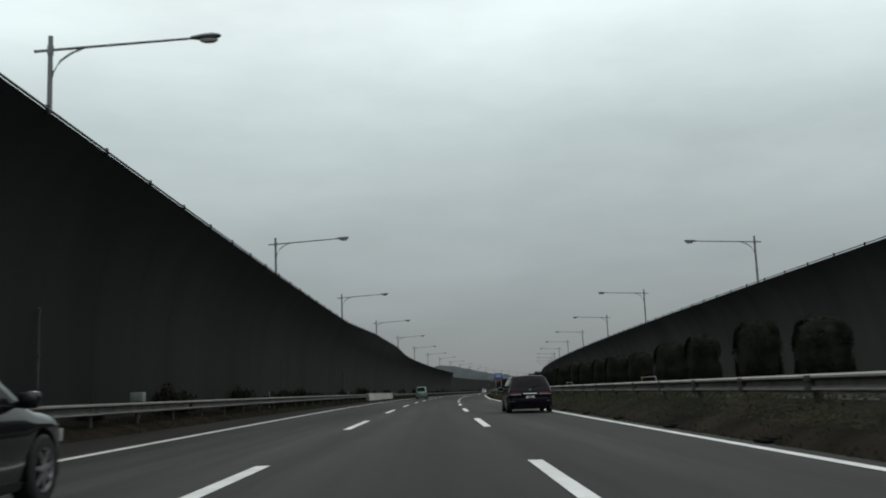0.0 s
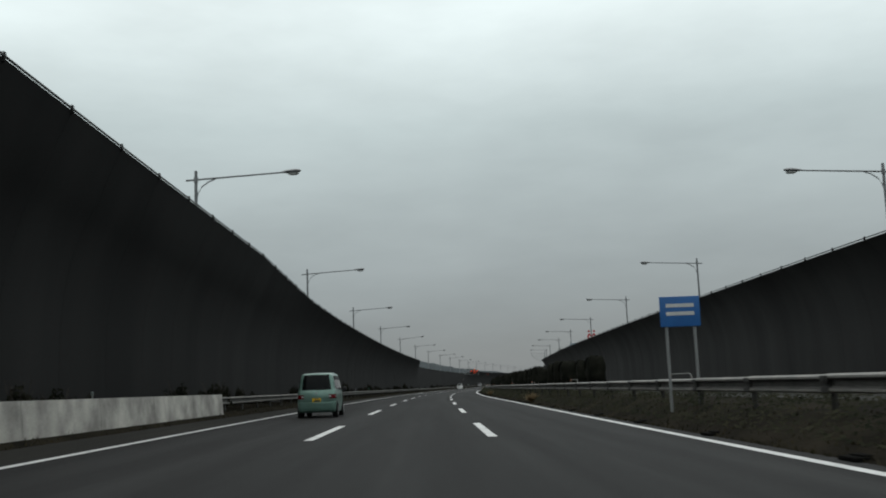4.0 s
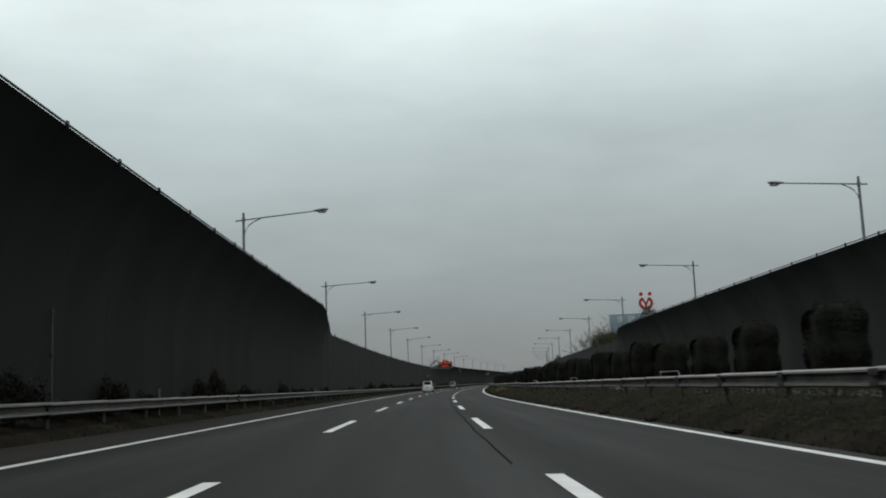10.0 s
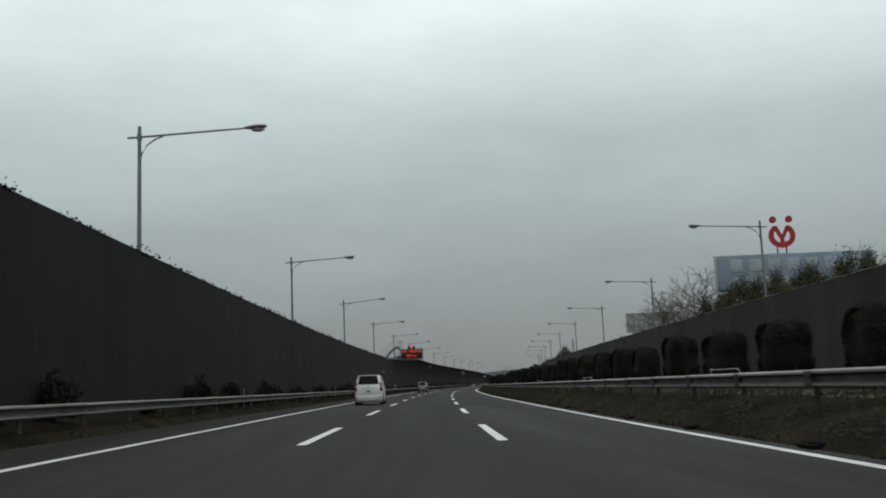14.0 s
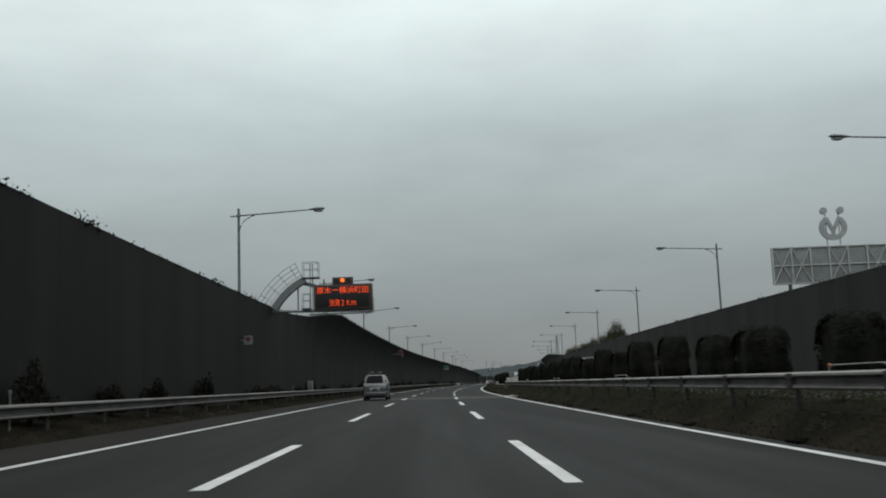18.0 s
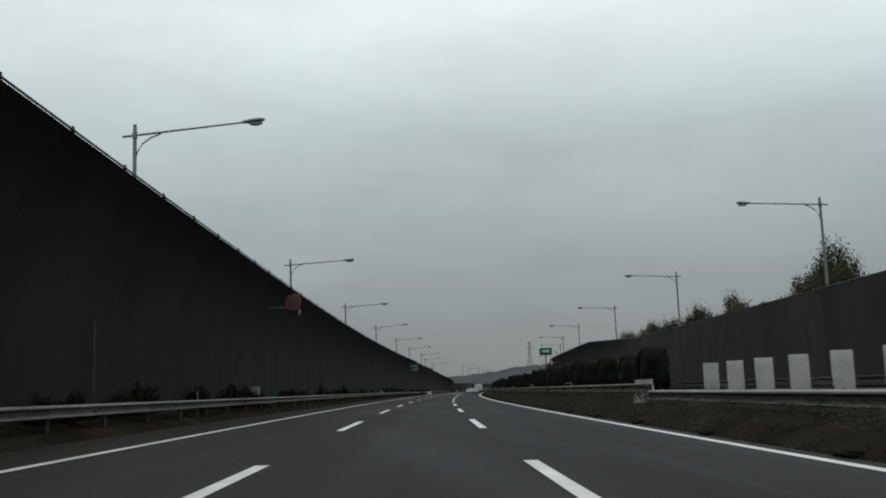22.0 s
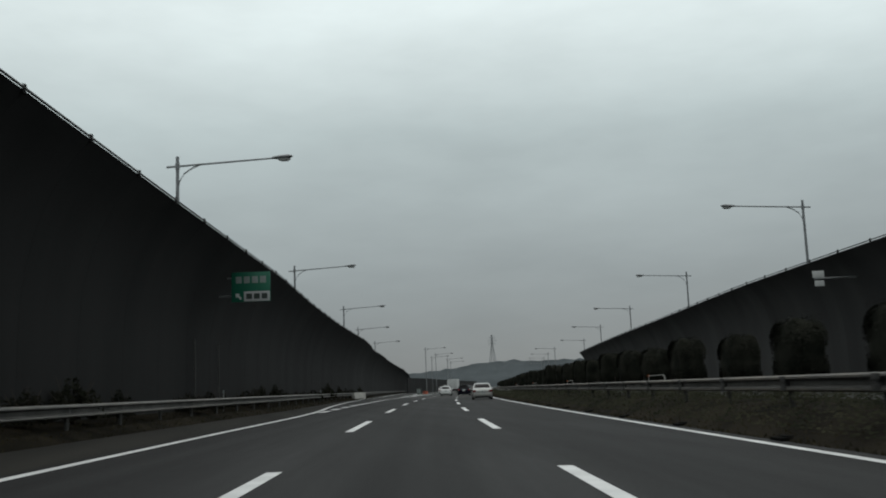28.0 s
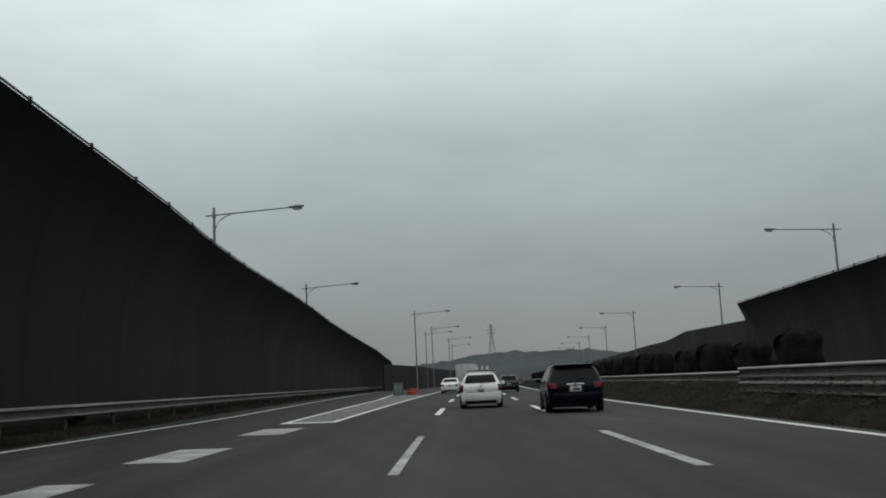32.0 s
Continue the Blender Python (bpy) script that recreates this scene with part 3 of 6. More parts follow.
LB = "weathered galvanised steel guard rail on round posts"
rail_run("guard_rail", -60, 821.8, RAIL_L, 0.80, 1, LB)
rail_run("guard_rail", 834.3, 980, RAIL_L, 0.80, 1, LB)
cst = lambda v: (lambda y: v)
rail_run("guard_rail", -60, 330, cst(RAIL_R), 0.83, -1, LB, post=RPOST_LAP)
rail_run("guard_rail", 330, 561, cst(RAIL_R), 0.87, -1, LB, post=RPOST_LAP)
rail_run("guard_rail", 561, 590, cst(RAIL_R), 0.60, -1, "low steel guard rail across the gap in the hedge")
rail_run("guard_rail", 590, 836, cst(RAIL_R), 0.82, -1, "dirty dull steel guard rail on round posts", beam=BEAM_DIRTY, post=RPOST_LAP)
rail_run("guard_rail", 836, 846, cst(RAIL_R), 0.90, -1, "stacked double steel guard rail beside the hedge")
rail_run("guard_rail", 806, 846, cst(RAIL_R - 0.02), 0.50, -1, "lower beam of the stacked steel guard rail")
rail_run("guard_rail", 846, 1040, cst(RAIL_R), 0.80, -1, LB)
rail_run("guard_rail", -60, 1040, cst(RAIL_O), 0.80, 1, "steel guard rail along the opposite carriageway")

# ---------------------------------------------------------------- street lamps
def build_lamp(rise=2.9):
    """Grey pole with a long arm; the arm points along +x. The joint is at z = 11.8."""
    t = thing("street_lamp", Matrix.Identity(4), "grey steel motorway lamp with one long arm", "street lamp", "motorway lamps")
    part("pole", tubed([(0, 0, 0), (0, 0, 4), (0, 0, 8), (0, 0, 12.25)], 0.115, 0.075, 10), M_LAMP, t)
    part("base_plate", boxed((0, 0, 0.03), (0.4, 0.4, 0.06), 0.01), M_LAMP, t)
    tilt = math.tan(radians(rise))
    part("arm", tubed([(-0.5, 0, 11.8 - 0.5 * tilt), (0, 0, 11.8), (2, 0, 11.8 + 2 * tilt), (4.5, 0, 11.8 + 4.5 * tilt)], 0.05, 0.038, 8), M_LAMP, t)
    part("brace", tubed([(0.02, 0, 10.75), (0.1, 0, 11.1), (0.32, 0, 11.45), (0.65, 0, 11.68), (1.05, 0, 11.84)], 0.032, n=6), M_LAMP, t)
    part("collar", tubed([(0, 0, 11.66), (0, 0, 11.94)], 0.1, n=10), M_LAMP, t)
    bm = bmesh.new()
    secs = []
    for x, w, hh in ((4.35, 0.05, 0.05), (4.55, 0.11, 0.08), (4.8, 0.17, 0.10), (5.05, 0.17, 0.10), (5.22, 0.12, 0.07), (5.3, 0.04, 0.03)):
        zc = 11.8 + x * tilt + 0.02
        secs.append([(x, w * math.cos(q), zc + hh * math.sin(q)) for q in (2 * math.pi * j / 10 for j in range(10))])
    loft(bm, secs)
    head = part("lamp_head", bm, M_HEAD, t)
    bm = bmesh.new()
    loft(bm, [[(4.92 + 0.3 * r * math.cos(q), 0.14 * r * math.sin(q), 11.72 + 4.92 * tilt + z) for q in (2 * math.pi * j / 10 for j in range(10))]
              for r, z in ((1.0, 0.0), (0.9, -0.06), (0.6, -0.10))])
    part("lens", bm, M_GLASSY, head, "pale glass lamp lens")
    return t


lamp = build_lamp()
steep = build_lamp(5.2)
LY = tab((0, 29.1), (1, 69.2), (2, 109.4), (3, 150.1), (6, 272.7), (9, 395.1), (12, 517.2), (15, 638.6), (17, 718.5), (19, 794.9), (22, 910.5))
LX = tab((0, -11.1), (3, -10.75), (6, -10.95), (9, -11.1), (10, -10.95), (11, -11.1), (14, -11.35), (18, -11.05), (19, -11.75), (20, -12.3), (21, -15.2), (22, -16.9))
LH = tab((0, 11.9), (4, 11.83), (5, 11.66), (6, 11.66), (8, 11.8), (15, 11.7), (19, 11.53), (21, 11.4), (22, 11.0))
RYT = tab((0, 72.8), (3, 192.1), (9, 426.2), (12, 542.5), (15, 657.9), (18, 774.4), (22, 928.8), (24, 1005.7))
RXT = tab((0, 24.6), (1, 23.8), (2, 25.1), (3, 25.4), (7, 25.7), (8, 25.15), (15, 25.2), (16, 25.1), (17, 24.25), (18, 24.5), (19, 26.3), (21, 27.5), (22, 28.2), (23, 23.8), (24, 23.5))
RHT = tab((0, 11.2), (3, 11.55), (12, 11.85), (15, 11.7), (19, 11.7), (21, 11.2), (22, 10.6), (24, 10.3))
lamp.matrix_world = spot(LY(0), LX(0), LH(0) - 11.8)
for i in range(-1, 23):
    y = LY(i) if i >= 0 else -11.0
    m = spot(y, LX(i), LH(i) - 11.8)
    if i == 11:
        steep.matrix_world = m
    elif i in (7, 14, 17):
        copy_thing(steep, m)
    elif i:
        copy_thing(lamp, m)
for i in range(-2, 25):
    y = RYT(i) if i >= 0 else 72.8 + 39 * i
    copy_thing(lamp, spot(y, RXT(i), RHT(i) - 11.8, 180))
for y, lat, h in ((955, -9.7, 11.2), (1000, -11.8, 10.6), (994, -10.1, 11.2), (1031, -9.4, 10.8), (1075, -12, 11.0)):
    copy_thing(lamp, spot(y, lat, h - 11.8))
for i in range(1, 4):
    copy_thing(lamp, spot(1005 + 39 * i, 23.2, -1.6, 180))
# ---------------------------------------------------------------- vehicles
def paint(name, col, metal=0.25, coat=0.3, rough=0.3, spec=0.3):
    return mat(name, col, rough, metal, var=0.08, scale=0.5, fine=6, bump=0.0, spec=spec, coat=coat)


M_NAVY = paint("dark_navy_paint", (0.0062, 0.0062, 0.0115), 0.0, 0.08, 0.2, 0.10)
M_PLUM = paint("dark_plum_paint", (0.0050, 0.0050, 0.0115), 0.0, 0.08, 0.2, 0.10)
M_MINT = paint("pale_mint_paint", (0.15, 0.25, 0.215), 0.3)
M_PEARL = paint("pearl_white_paint", (0.74, 0.75, 0.74), 0.0)
M_SILVER = paint("silver_paint", (0.23, 0.23, 0.235), 0.7, 0.5, 0.26)
M_BEIGE = paint("pale_beige_paint", (0.36, 0.36, 0.345), 0.3, 0.3, 0.3)
M_INK = paint("black_paint", (0.004, 0.004, 0.005), 0.0, 0.8, 0.16, 0.4)
M_TINT = mat("tinted_glass", (0.006, 0.0065, 0.007), 0.06, var=0.3, scale=0.5, bump=0.0, spec=0.12)
M_TYRE = mat("tyre_rubber", (0.012, 0.012, 0.012), 0.85, var=0.2, scale=0.2, fine=30, bump=0.1)
M_RIM = mat("alloy_rim", (0.30, 0.30, 0.31), 0.35, 0.7, var=0.1, scale=0.1, fine=20, bump=0.0)
M_TRIM = mat("black_plastic_trim", (0.012, 0.012, 0.013), 0.6, var=0.15, scale=0.3, fine=30, bump=0.02)
M_CHROME = mat("chrome", (0.62, 0.63, 0.64), 0.15, 0.9, var=0.05, scale=0.2, fine=20, bump=0.0)
M_TAIL = mat("red_tail_lamp", (0.115, 0.004, 0.007), 0.2, var=0.1, scale=0.1, fine=30, bump=0.0, spec=0.35)
M_CLEAR = mat("clear_lamp", (0.36, 0.35, 0.35), 0.2, var=0.1, scale=0.06, fine=40, bump=0.05, spec=0.6)
M_SMOKE = mat("smoked_lamp", (0.13, 0.122, 0.118), 0.2, var=0.3, scale=0.06, fine=40, bump=0.05, spec=0.4)
M_PLATE = mat("white_plate", (0.58, 0.59, 0.58), 0.45, var=0.05, scale=0.1, bump=0.0)
M_YPLATE = mat("yellow_plate", (0.62, 0.38, 0.010), 0.45, var=0.05, scale=0.1, bump=0.0)
M_GPLATE = mat("dull_green_plate", (0.13, 0.15, 0.115), 0.5, var=0.1, scale=0.1, bump=0.0)
M_PBAR = mat("plate_bar", (0.03, 0.04, 0.035), 0.6, var=0.1, scale=0.1, bump=0.0)
M_VOID = mat("dark_gap", (0.003, 0.003, 0.003), 0.95, var=0.1, scale=0.3, bump=0.0, spec=0.0)


def rr(hw, z0, z1, r0, r1, lean=0.0):
    """Rounded half section mirrored: points (x, z) round a body section."""
    top = hw - lean
    pts = [(hw - r0, z0), (hw - r0 * 0.3, z0 + r0 * 0.3), (hw, z0 + r0), (hw, z0 + (z1 - z0) * 0.55), (top, z1 - r1), (top - r1 * 0.3, z1 - r1 * 0.3), (top - r1, z1)]
    return pts + [(-x, z) for x, z in pts[::-1]]


def wheel(car, x, y, r, w, rim_label):
    """x is the outer face of the tyre."""
    bm = bmesh.new()
    s = 1 if x > 0 else -1
    x -= s * w / 2
    prof = [(r * 0.62, -w / 2), (r * 0.9, -w / 2), (r, -w / 2 + 0.03), (r, w / 2 - 0.03), (r * 0.9, w / 2), (r * 0.62, w / 2)]
    loft(bm, [[(x + d, y + q * math.cos(a), r + q * math.sin(a)) for a in (2 * math.pi * j / 20 for j in range(20))] for q, d in prof], cap=False)
    wh = part("wheel", bm, M_TYRE, car)
    bm = bmesh.new()
    xo = x + s * (w / 2 - 0.004)
    for k in range(7):
        a = 2 * math.pi * k / 7 + 0.3
        c, sn = math.cos(a), math.sin(a)
        pts = [(0.08, -0.09), (0.62, -0.045), (0.62, 0.045), (0.08, 0.08)]
        vs = [(y + r * (p * c - q * sn), r + r * (p * sn + q * c)) for p, q in pts]
        lo = [bm.verts.new((xo - s * 0.014, u, v)) for u, v in vs]
        hi = [bm.verts.new((xo, u, v)) for u, v in vs]
        bm.faces.new(hi)
        for i in range(4):
            bm.faces.new((lo[i], lo[(i + 1) % 4], hi[(i + 1) % 4], hi[i]))
    loft(bm, [[(xo - s * d, y + q * r * math.cos(t), r + q * r * math.sin(t)) for t in (2 * math.pi * j / 16 for j in range(16))] for q, d in ((0.68, 0.02), (0.66, -0.003), (0.58, 0.004), (0.56, 0.018))], cap=False)
    loft(bm, [[(xo - s * d, y + q * r * math.cos(t), r + q * r * math.sin(t)) for t in (2 * math.pi * j / 12 for j in range(12))] for q, d in ((0.16, 0.04), (0.14, -0.012))])
    part("rim", bm, M_RIM, wh, rim_label)
    # black disc behind the spokes, painted as the dark between them
    bm = bmesh.new()
    loft(bm, [[(xo - s * 0.03, y + 0.64 * r * math.cos(t), r + 0.64 * r * math.sin(t)) for t in (2 * math.pi * j / 12 for j in range(12))],
              [(xo - s * 0.017, y + 0.64 * r * math.cos(t), r + 0.64 * r * math.sin(t)) for t in (2 * math.pi * j / 12 for j in range(12))]])
    part("brake_disc", bm, M_VOID, wh)
    # black plate on the uncut body, standing in for the arch's inner shade
    bm = bmesh.new()
    R = r * 1.17
    xa = x + s * (w / 2 - 0.026)
    arc = [(y + q * R * math.cos(t), r + q * R * math.sin(t)) for q in (1,) for t in (radians(-12 + 204 * j / 16) for j in range(17))]
    lo = [bm.verts.new((xa - s * 0.12, u, v)) for u, v in arc]
    hi = [bm.verts.new((xa, u, v)) for u, v in arc]
    bm.faces.new(hi)
    for i in range(16):
        bm.faces.new((lo[i], lo[i + 1], hi[i + 1], hi[i]))
    part("wheel_arch", bm, M_VOID, car)


class Shell:
    """The skin of a car: widths, roof line, belt line and tail as functions of place; y ahead, z up, tail at y0."""

    def __init__(self, L, W, H, belt_r, belt_f, hood, hood_h, rear_slope, screen, tumble, clear, deck=0.0, deck_h=0.0, tail_bulge=0.05):
        self.L, self.W, self.H, self.hw, self.y0, self.y1 = L, W, H, W / 2, -L / 2, L / 2
        self.belt_r, self.belt_f, self.rear_slope, self.tumble, self.clear = belt_r, belt_f, rear_slope, tumble, clear
        y0, y1 = self.y0, self.y1
        cowl = y1 - hood
        self.cowl, self.top_f = cowl, cowl - screen
        self.top_r = y0 + deck + (rear_slope if deck else 0.0)
        self.bulge = tail_bulge
        self.deck, self.deck_h = deck, deck_h
        rows = []
        if deck:
            rows += [(y0, deck_h - 0.05), (y0 + 0.12, deck_h), (y0 + deck, deck_h + 0.03), (y0 + deck + rear_slope * 0.6, H - 0.17), (self.top_r + 0.1, H - 0.05)]
        else:
            rows += [(y0, H - 0.05), (y0 + rear_slope + 0.3, H - 0.015)]
        mid = (self.top_r + self.top_f) / 2
        rows += [(mid, H), (self.top_f - 0.25, H - 0.03), (self.top_f, H - 0.10), (self.top_f + screen * 0.5, (H + hood_h) / 2 - 0.0), (cowl, hood_h + 0.03), (cowl + hood * 0.5, hood_h - 0.03),
                 (y1 - 0.2, hood_h - 0.14), (y1 - 0.06, hood_h - 0.26), (y1, hood_h - 0.36)]
        self.rows = rows

    def roof(self, y):
        r = self.rows
        return float(np.interp(y, [q[0] for q in r], [q[1] for q in r]))

    def belt(self, y):
        return float(np.interp(y, [self.y0 + 0.3, self.cowl], [self.belt_r, self.belt_f]))

    def plan(self, y):
        return float(np.interp(y, [self.y0 + 0.25, self.y0 + 1.2, self.y1 - 1.3, self.y1 - 0.45, self.y1 - 0.12, self.y1], [0.985, 1.0, 1.0, 0.96, 0.82, 0.6]))

    def half(self, y, z):
        """Half width at y and z."""
        b = self.belt(y)
        if z <= b:
            k = float(np.interp(z, [self.clear, self.clear + 0.1, 0.45, 0.72, b - 0.1, b], [0.93, 0.965, 0.99, 1.0, 0.985, 0.962]))
            return self.hw * self.plan(y) * k
        u = (z - b) / max(0.3, self.H - b)
        return self.hw * self.plan(y) * 0.962 - self.tumble * (0.75 * u + 0.25 * u * u)

    def tail(self, z):
        """Where the tail's face stands at height z."""
        b = self.belt_r
        k = b - 0.6
        lo = float(np.interp(z, [self.clear, 0.28, 0.40, 0.54, 0.585, 0.60, 0.6 + 0.35 * k, 0.6 + 0.8 * k, b], [0.10, 0.0, -self.bulge, -self.bulge, -self.bulge * 0.8, 0.01, -0.022, 0.0, 0.05]))
        if z <= b or self.deck:
            return self.y0 + lo
        u = (z - b) / (self.H - b)
        return self.y0 + 0.05 + self.rear_slope * (0.8 * u + 0.2 * u * u * u)

    CORNER = ((0.84, 0.0), (0.905, 0.02), (0.955, 0.06), (0.985, 0.12), (1.0, 0.22))

    def skin(self, s, z, off=0.0, side=1):
        """A point on the tail's corner: s metres round it, below 0 across the tail, above 0 along the flank."""
        h = self.half(self.y0 + 0.4, z)
        ty = self.tail(z)
        path = [(0.0, ty)] + [(h * f, ty + d) for f, d in self.CORNER] + [(self.half(self.y0 + 1.2, z), self.y0 + 1.2)]
        base = 3
        if s >= 0:
            seq, sgn = path[base:], 1
        else:
            seq, sgn = path[base::-1], -1
        rest = abs(s)
        for p, q in zip(seq, seq[1:]):
            d = math.hypot(q[0] - p[0], q[1] - p[1])
            if rest <= d or q is seq[-1]:
                t = rest / d
                x, y = p[0] + (q[0] - p[0]) * t, p[1] + (q[1] - p[1]) * t
                nx, ny = (q[1] - p[1]) / d * sgn, -(q[0] - p[0]) / d * sgn
                return Vector((side * (x + nx * off), y + ny * off, z))
            rest -= d

    def mesh(self):
        bm = bmesh.new()
        st = [0, 1, 2, 3, 4] + span(self.y0 + 0.45, self.y1 - 0.62, 0.2) + [self.y1 - 0.4, self.y1 - 0.2, self.y1 - 0.08, self.y1]
        rings = []
        for i, q in enumerate(st):
            y = self.y0 + 0.25 if i < 5 else q
            zr = self.roof(self.y0 + self.CORNER[i][1] if i < 5 else q)
            b = min(self.belt(y), zr - 0.14)
            lv = [self.clear, self.clear + 0.05, 0.28, 0.40, 0.54, 0.585, 0.60]
            lv = [min(v, b - 0.12 + 0.01 * j) for j, v in enumerate(lv)] + [0.6 + 0.35 * (b - 0.6) if b > 0.75 else b - 0.05, b - 0.03, b]
            zs = zr - 0.085
            lv.insert(8, 0.6 + 0.8 * (b - 0.6) if b > 0.75 else b - 0.04)
            lv += [b + (zs - b) * k / 4 for k in (1, 2, 3, 4)]
            half = []
            for z in lv:
                if i < 5:
                    f, d = self.CORNER[i]
                    half.append((self.half(self.y0 + 0.4, z) * f, self.tail(z) + d, z))
                else:
                    half.append((self.half(q, z), q, z))
            ex, ey, _ = half[-1]
            push = 0.03 if i < 5 else 0.0
            half += [(ex - 0.025, ey + push * 0.6, zr - 0.04), (ex - 0.075, ey + push * 1.5, zr - 0.012), (ex * 0.62, ey + push * 2, zr), (0.001, ey + push * 2, zr + 0.006)]
            rings.append(half)
        left = [[bm.verts.new((-x, y, z)) for x, y, z in r] for r in rings]
        right = [[bm.verts.new(p) for p in r] for r in rings]
        n = len(rings[0])
        for grid in (left, right):
            for q, w in zip(grid, grid[1:]):
                for j in range(n - 1):
                    bm.faces.new((q[j], q[j + 1], w[j + 1], w[j]))
        for k in (0, -1):
            for j in range(n - 1):
                bm.faces.new((left[k][j], left[k][j + 1], right[k][j + 1], right[k][j]))
        for k in range(len(rings) - 1):
            bm.faces.new((left[k][0], left[k + 1][0], right[k + 1][0], right[k][0]))
        bmesh.ops.remove_doubles(bm, verts=bm.verts, dist=0.003)
        return bm


def grid_part(name, pts, m, parent, thick, label=""):
    """A thin curved plate: pts is a grid of (outer, inner) points."""
    bm = bmesh.new()
    a = [[bm.verts.new(p[0]) for p in r] for r in pts]
    b = [[bm.verts.new(p[1]) for p in r] for r in pts]
    nu, nv = len(a), len(a[0])
    for i in range(nu - 1):
        for j in range(nv - 1):
            bm.faces.new((a[i][j], a[i + 1][j], a[i + 1][j + 1], a[i][j + 1]))
    rim = [(i, 0) for i in range(nu)] + [(nu - 1, j) for j in range(1, nv)] + [(i, nv - 1) for i in range(nu - 2, -1, -1)] + [(0, j) for j in range(nv - 2, 0, -1)]
    for p, q in zip(rim, rim[1:] + rim[:1]):
        bm.faces.new((a[p[0]][p[1]], a[q[0]][q[1]], b[q[0]][q[1]], b[p[0]][p[1]]))
    return part(name, bm, m, parent, label)


def wrap(car, sh, name, s0, s1, z0, z1, m, side, off=0.008, label="", n=8, lean=0.0):
    """A piece that follows the tail's corner; lean tilts its ends."""
    rows = []
    for i in range(n + 1):
        s = s0 + (s1 - s0) * i / n
        zt = z1 - lean * i / n if lean > 0 else z1
        rows.append([(sh.skin(s, z, off, side), sh.skin(s, z, -0.02, side)) for z in (z0 + (zt - z0) * k / 4 for k in range(5))])
    return grid_part(name, rows, m, car, 0.01, label)


def flat_patch(car, sh, name, z0, z1, w, m, off=0.008, label="", taper=1.0, rnd=0.07, n=10):
    """A piece on the tail's flat middle; w is the share of the tail's width, rnd rounds its corners."""
    rows = []
    for i in range(n + 1):
        u = -1 + 2 * i / n
        row = []
        for k in range(6):
            v = k / 5
            e = max(0.0, abs(u) - (1 - 2 * rnd)) / (2 * rnd)
            lift = rnd * 0.8 * e * e
            z = z0 + (z1 - z0) * (lift + (1 - 2 * lift) * v)
            x = u * w * sh.half(sh.y0 + 0.4, z) * (1 + (taper - 1) * v)
            f = abs(x) / sh.half(sh.y0 + 0.4, z)
            d = float(np.interp(f, [c[0] for c in sh.CORNER], [c[1] for c in sh.CORNER]))
            row.append((Vector((x, sh.tail(z) + d - off, z)), Vector((x, sh.tail(z) + d + 0.02, z))))
        rows.append(row)
    return grid_part(name, rows, m, car, 0.01, label)


def flank_patch(car, sh, name, ya, yb, m, side, lo=0.03, hi=0.13, off=0.006, label="", n=8, lean_a=0.0, lean_b=0.0, fix=None):
    """A window or strip on the flank from ya to yb, between the belt and the roof's edge (or fix = (z0, z1))."""
    rows = []
    for i in range(n + 1):
        row = []
        for k in range(6):
            v = k / 5
            y = ya + (yb - ya) * i / n + (lean_a * (1 - i / n) - lean_b * i / n) * v
            z0, z1 = fix or (sh.belt(y) + lo, 0)
            if not fix:
                z1 = max(z0 + 0.015, sh.roof(y) - hi)
            e = 0.012 if i in (0, n) else 0.0
            z = z0 + e + (z1 - z0 - 2 * e) * v
            h = sh.half(y, z)
            row.append((Vector((side * (h + off), y, z)), Vector((side * (h - 0.02), y, z))))
        rows.append(row)
    return grid_part(name, rows, m, car, 0.01, label)


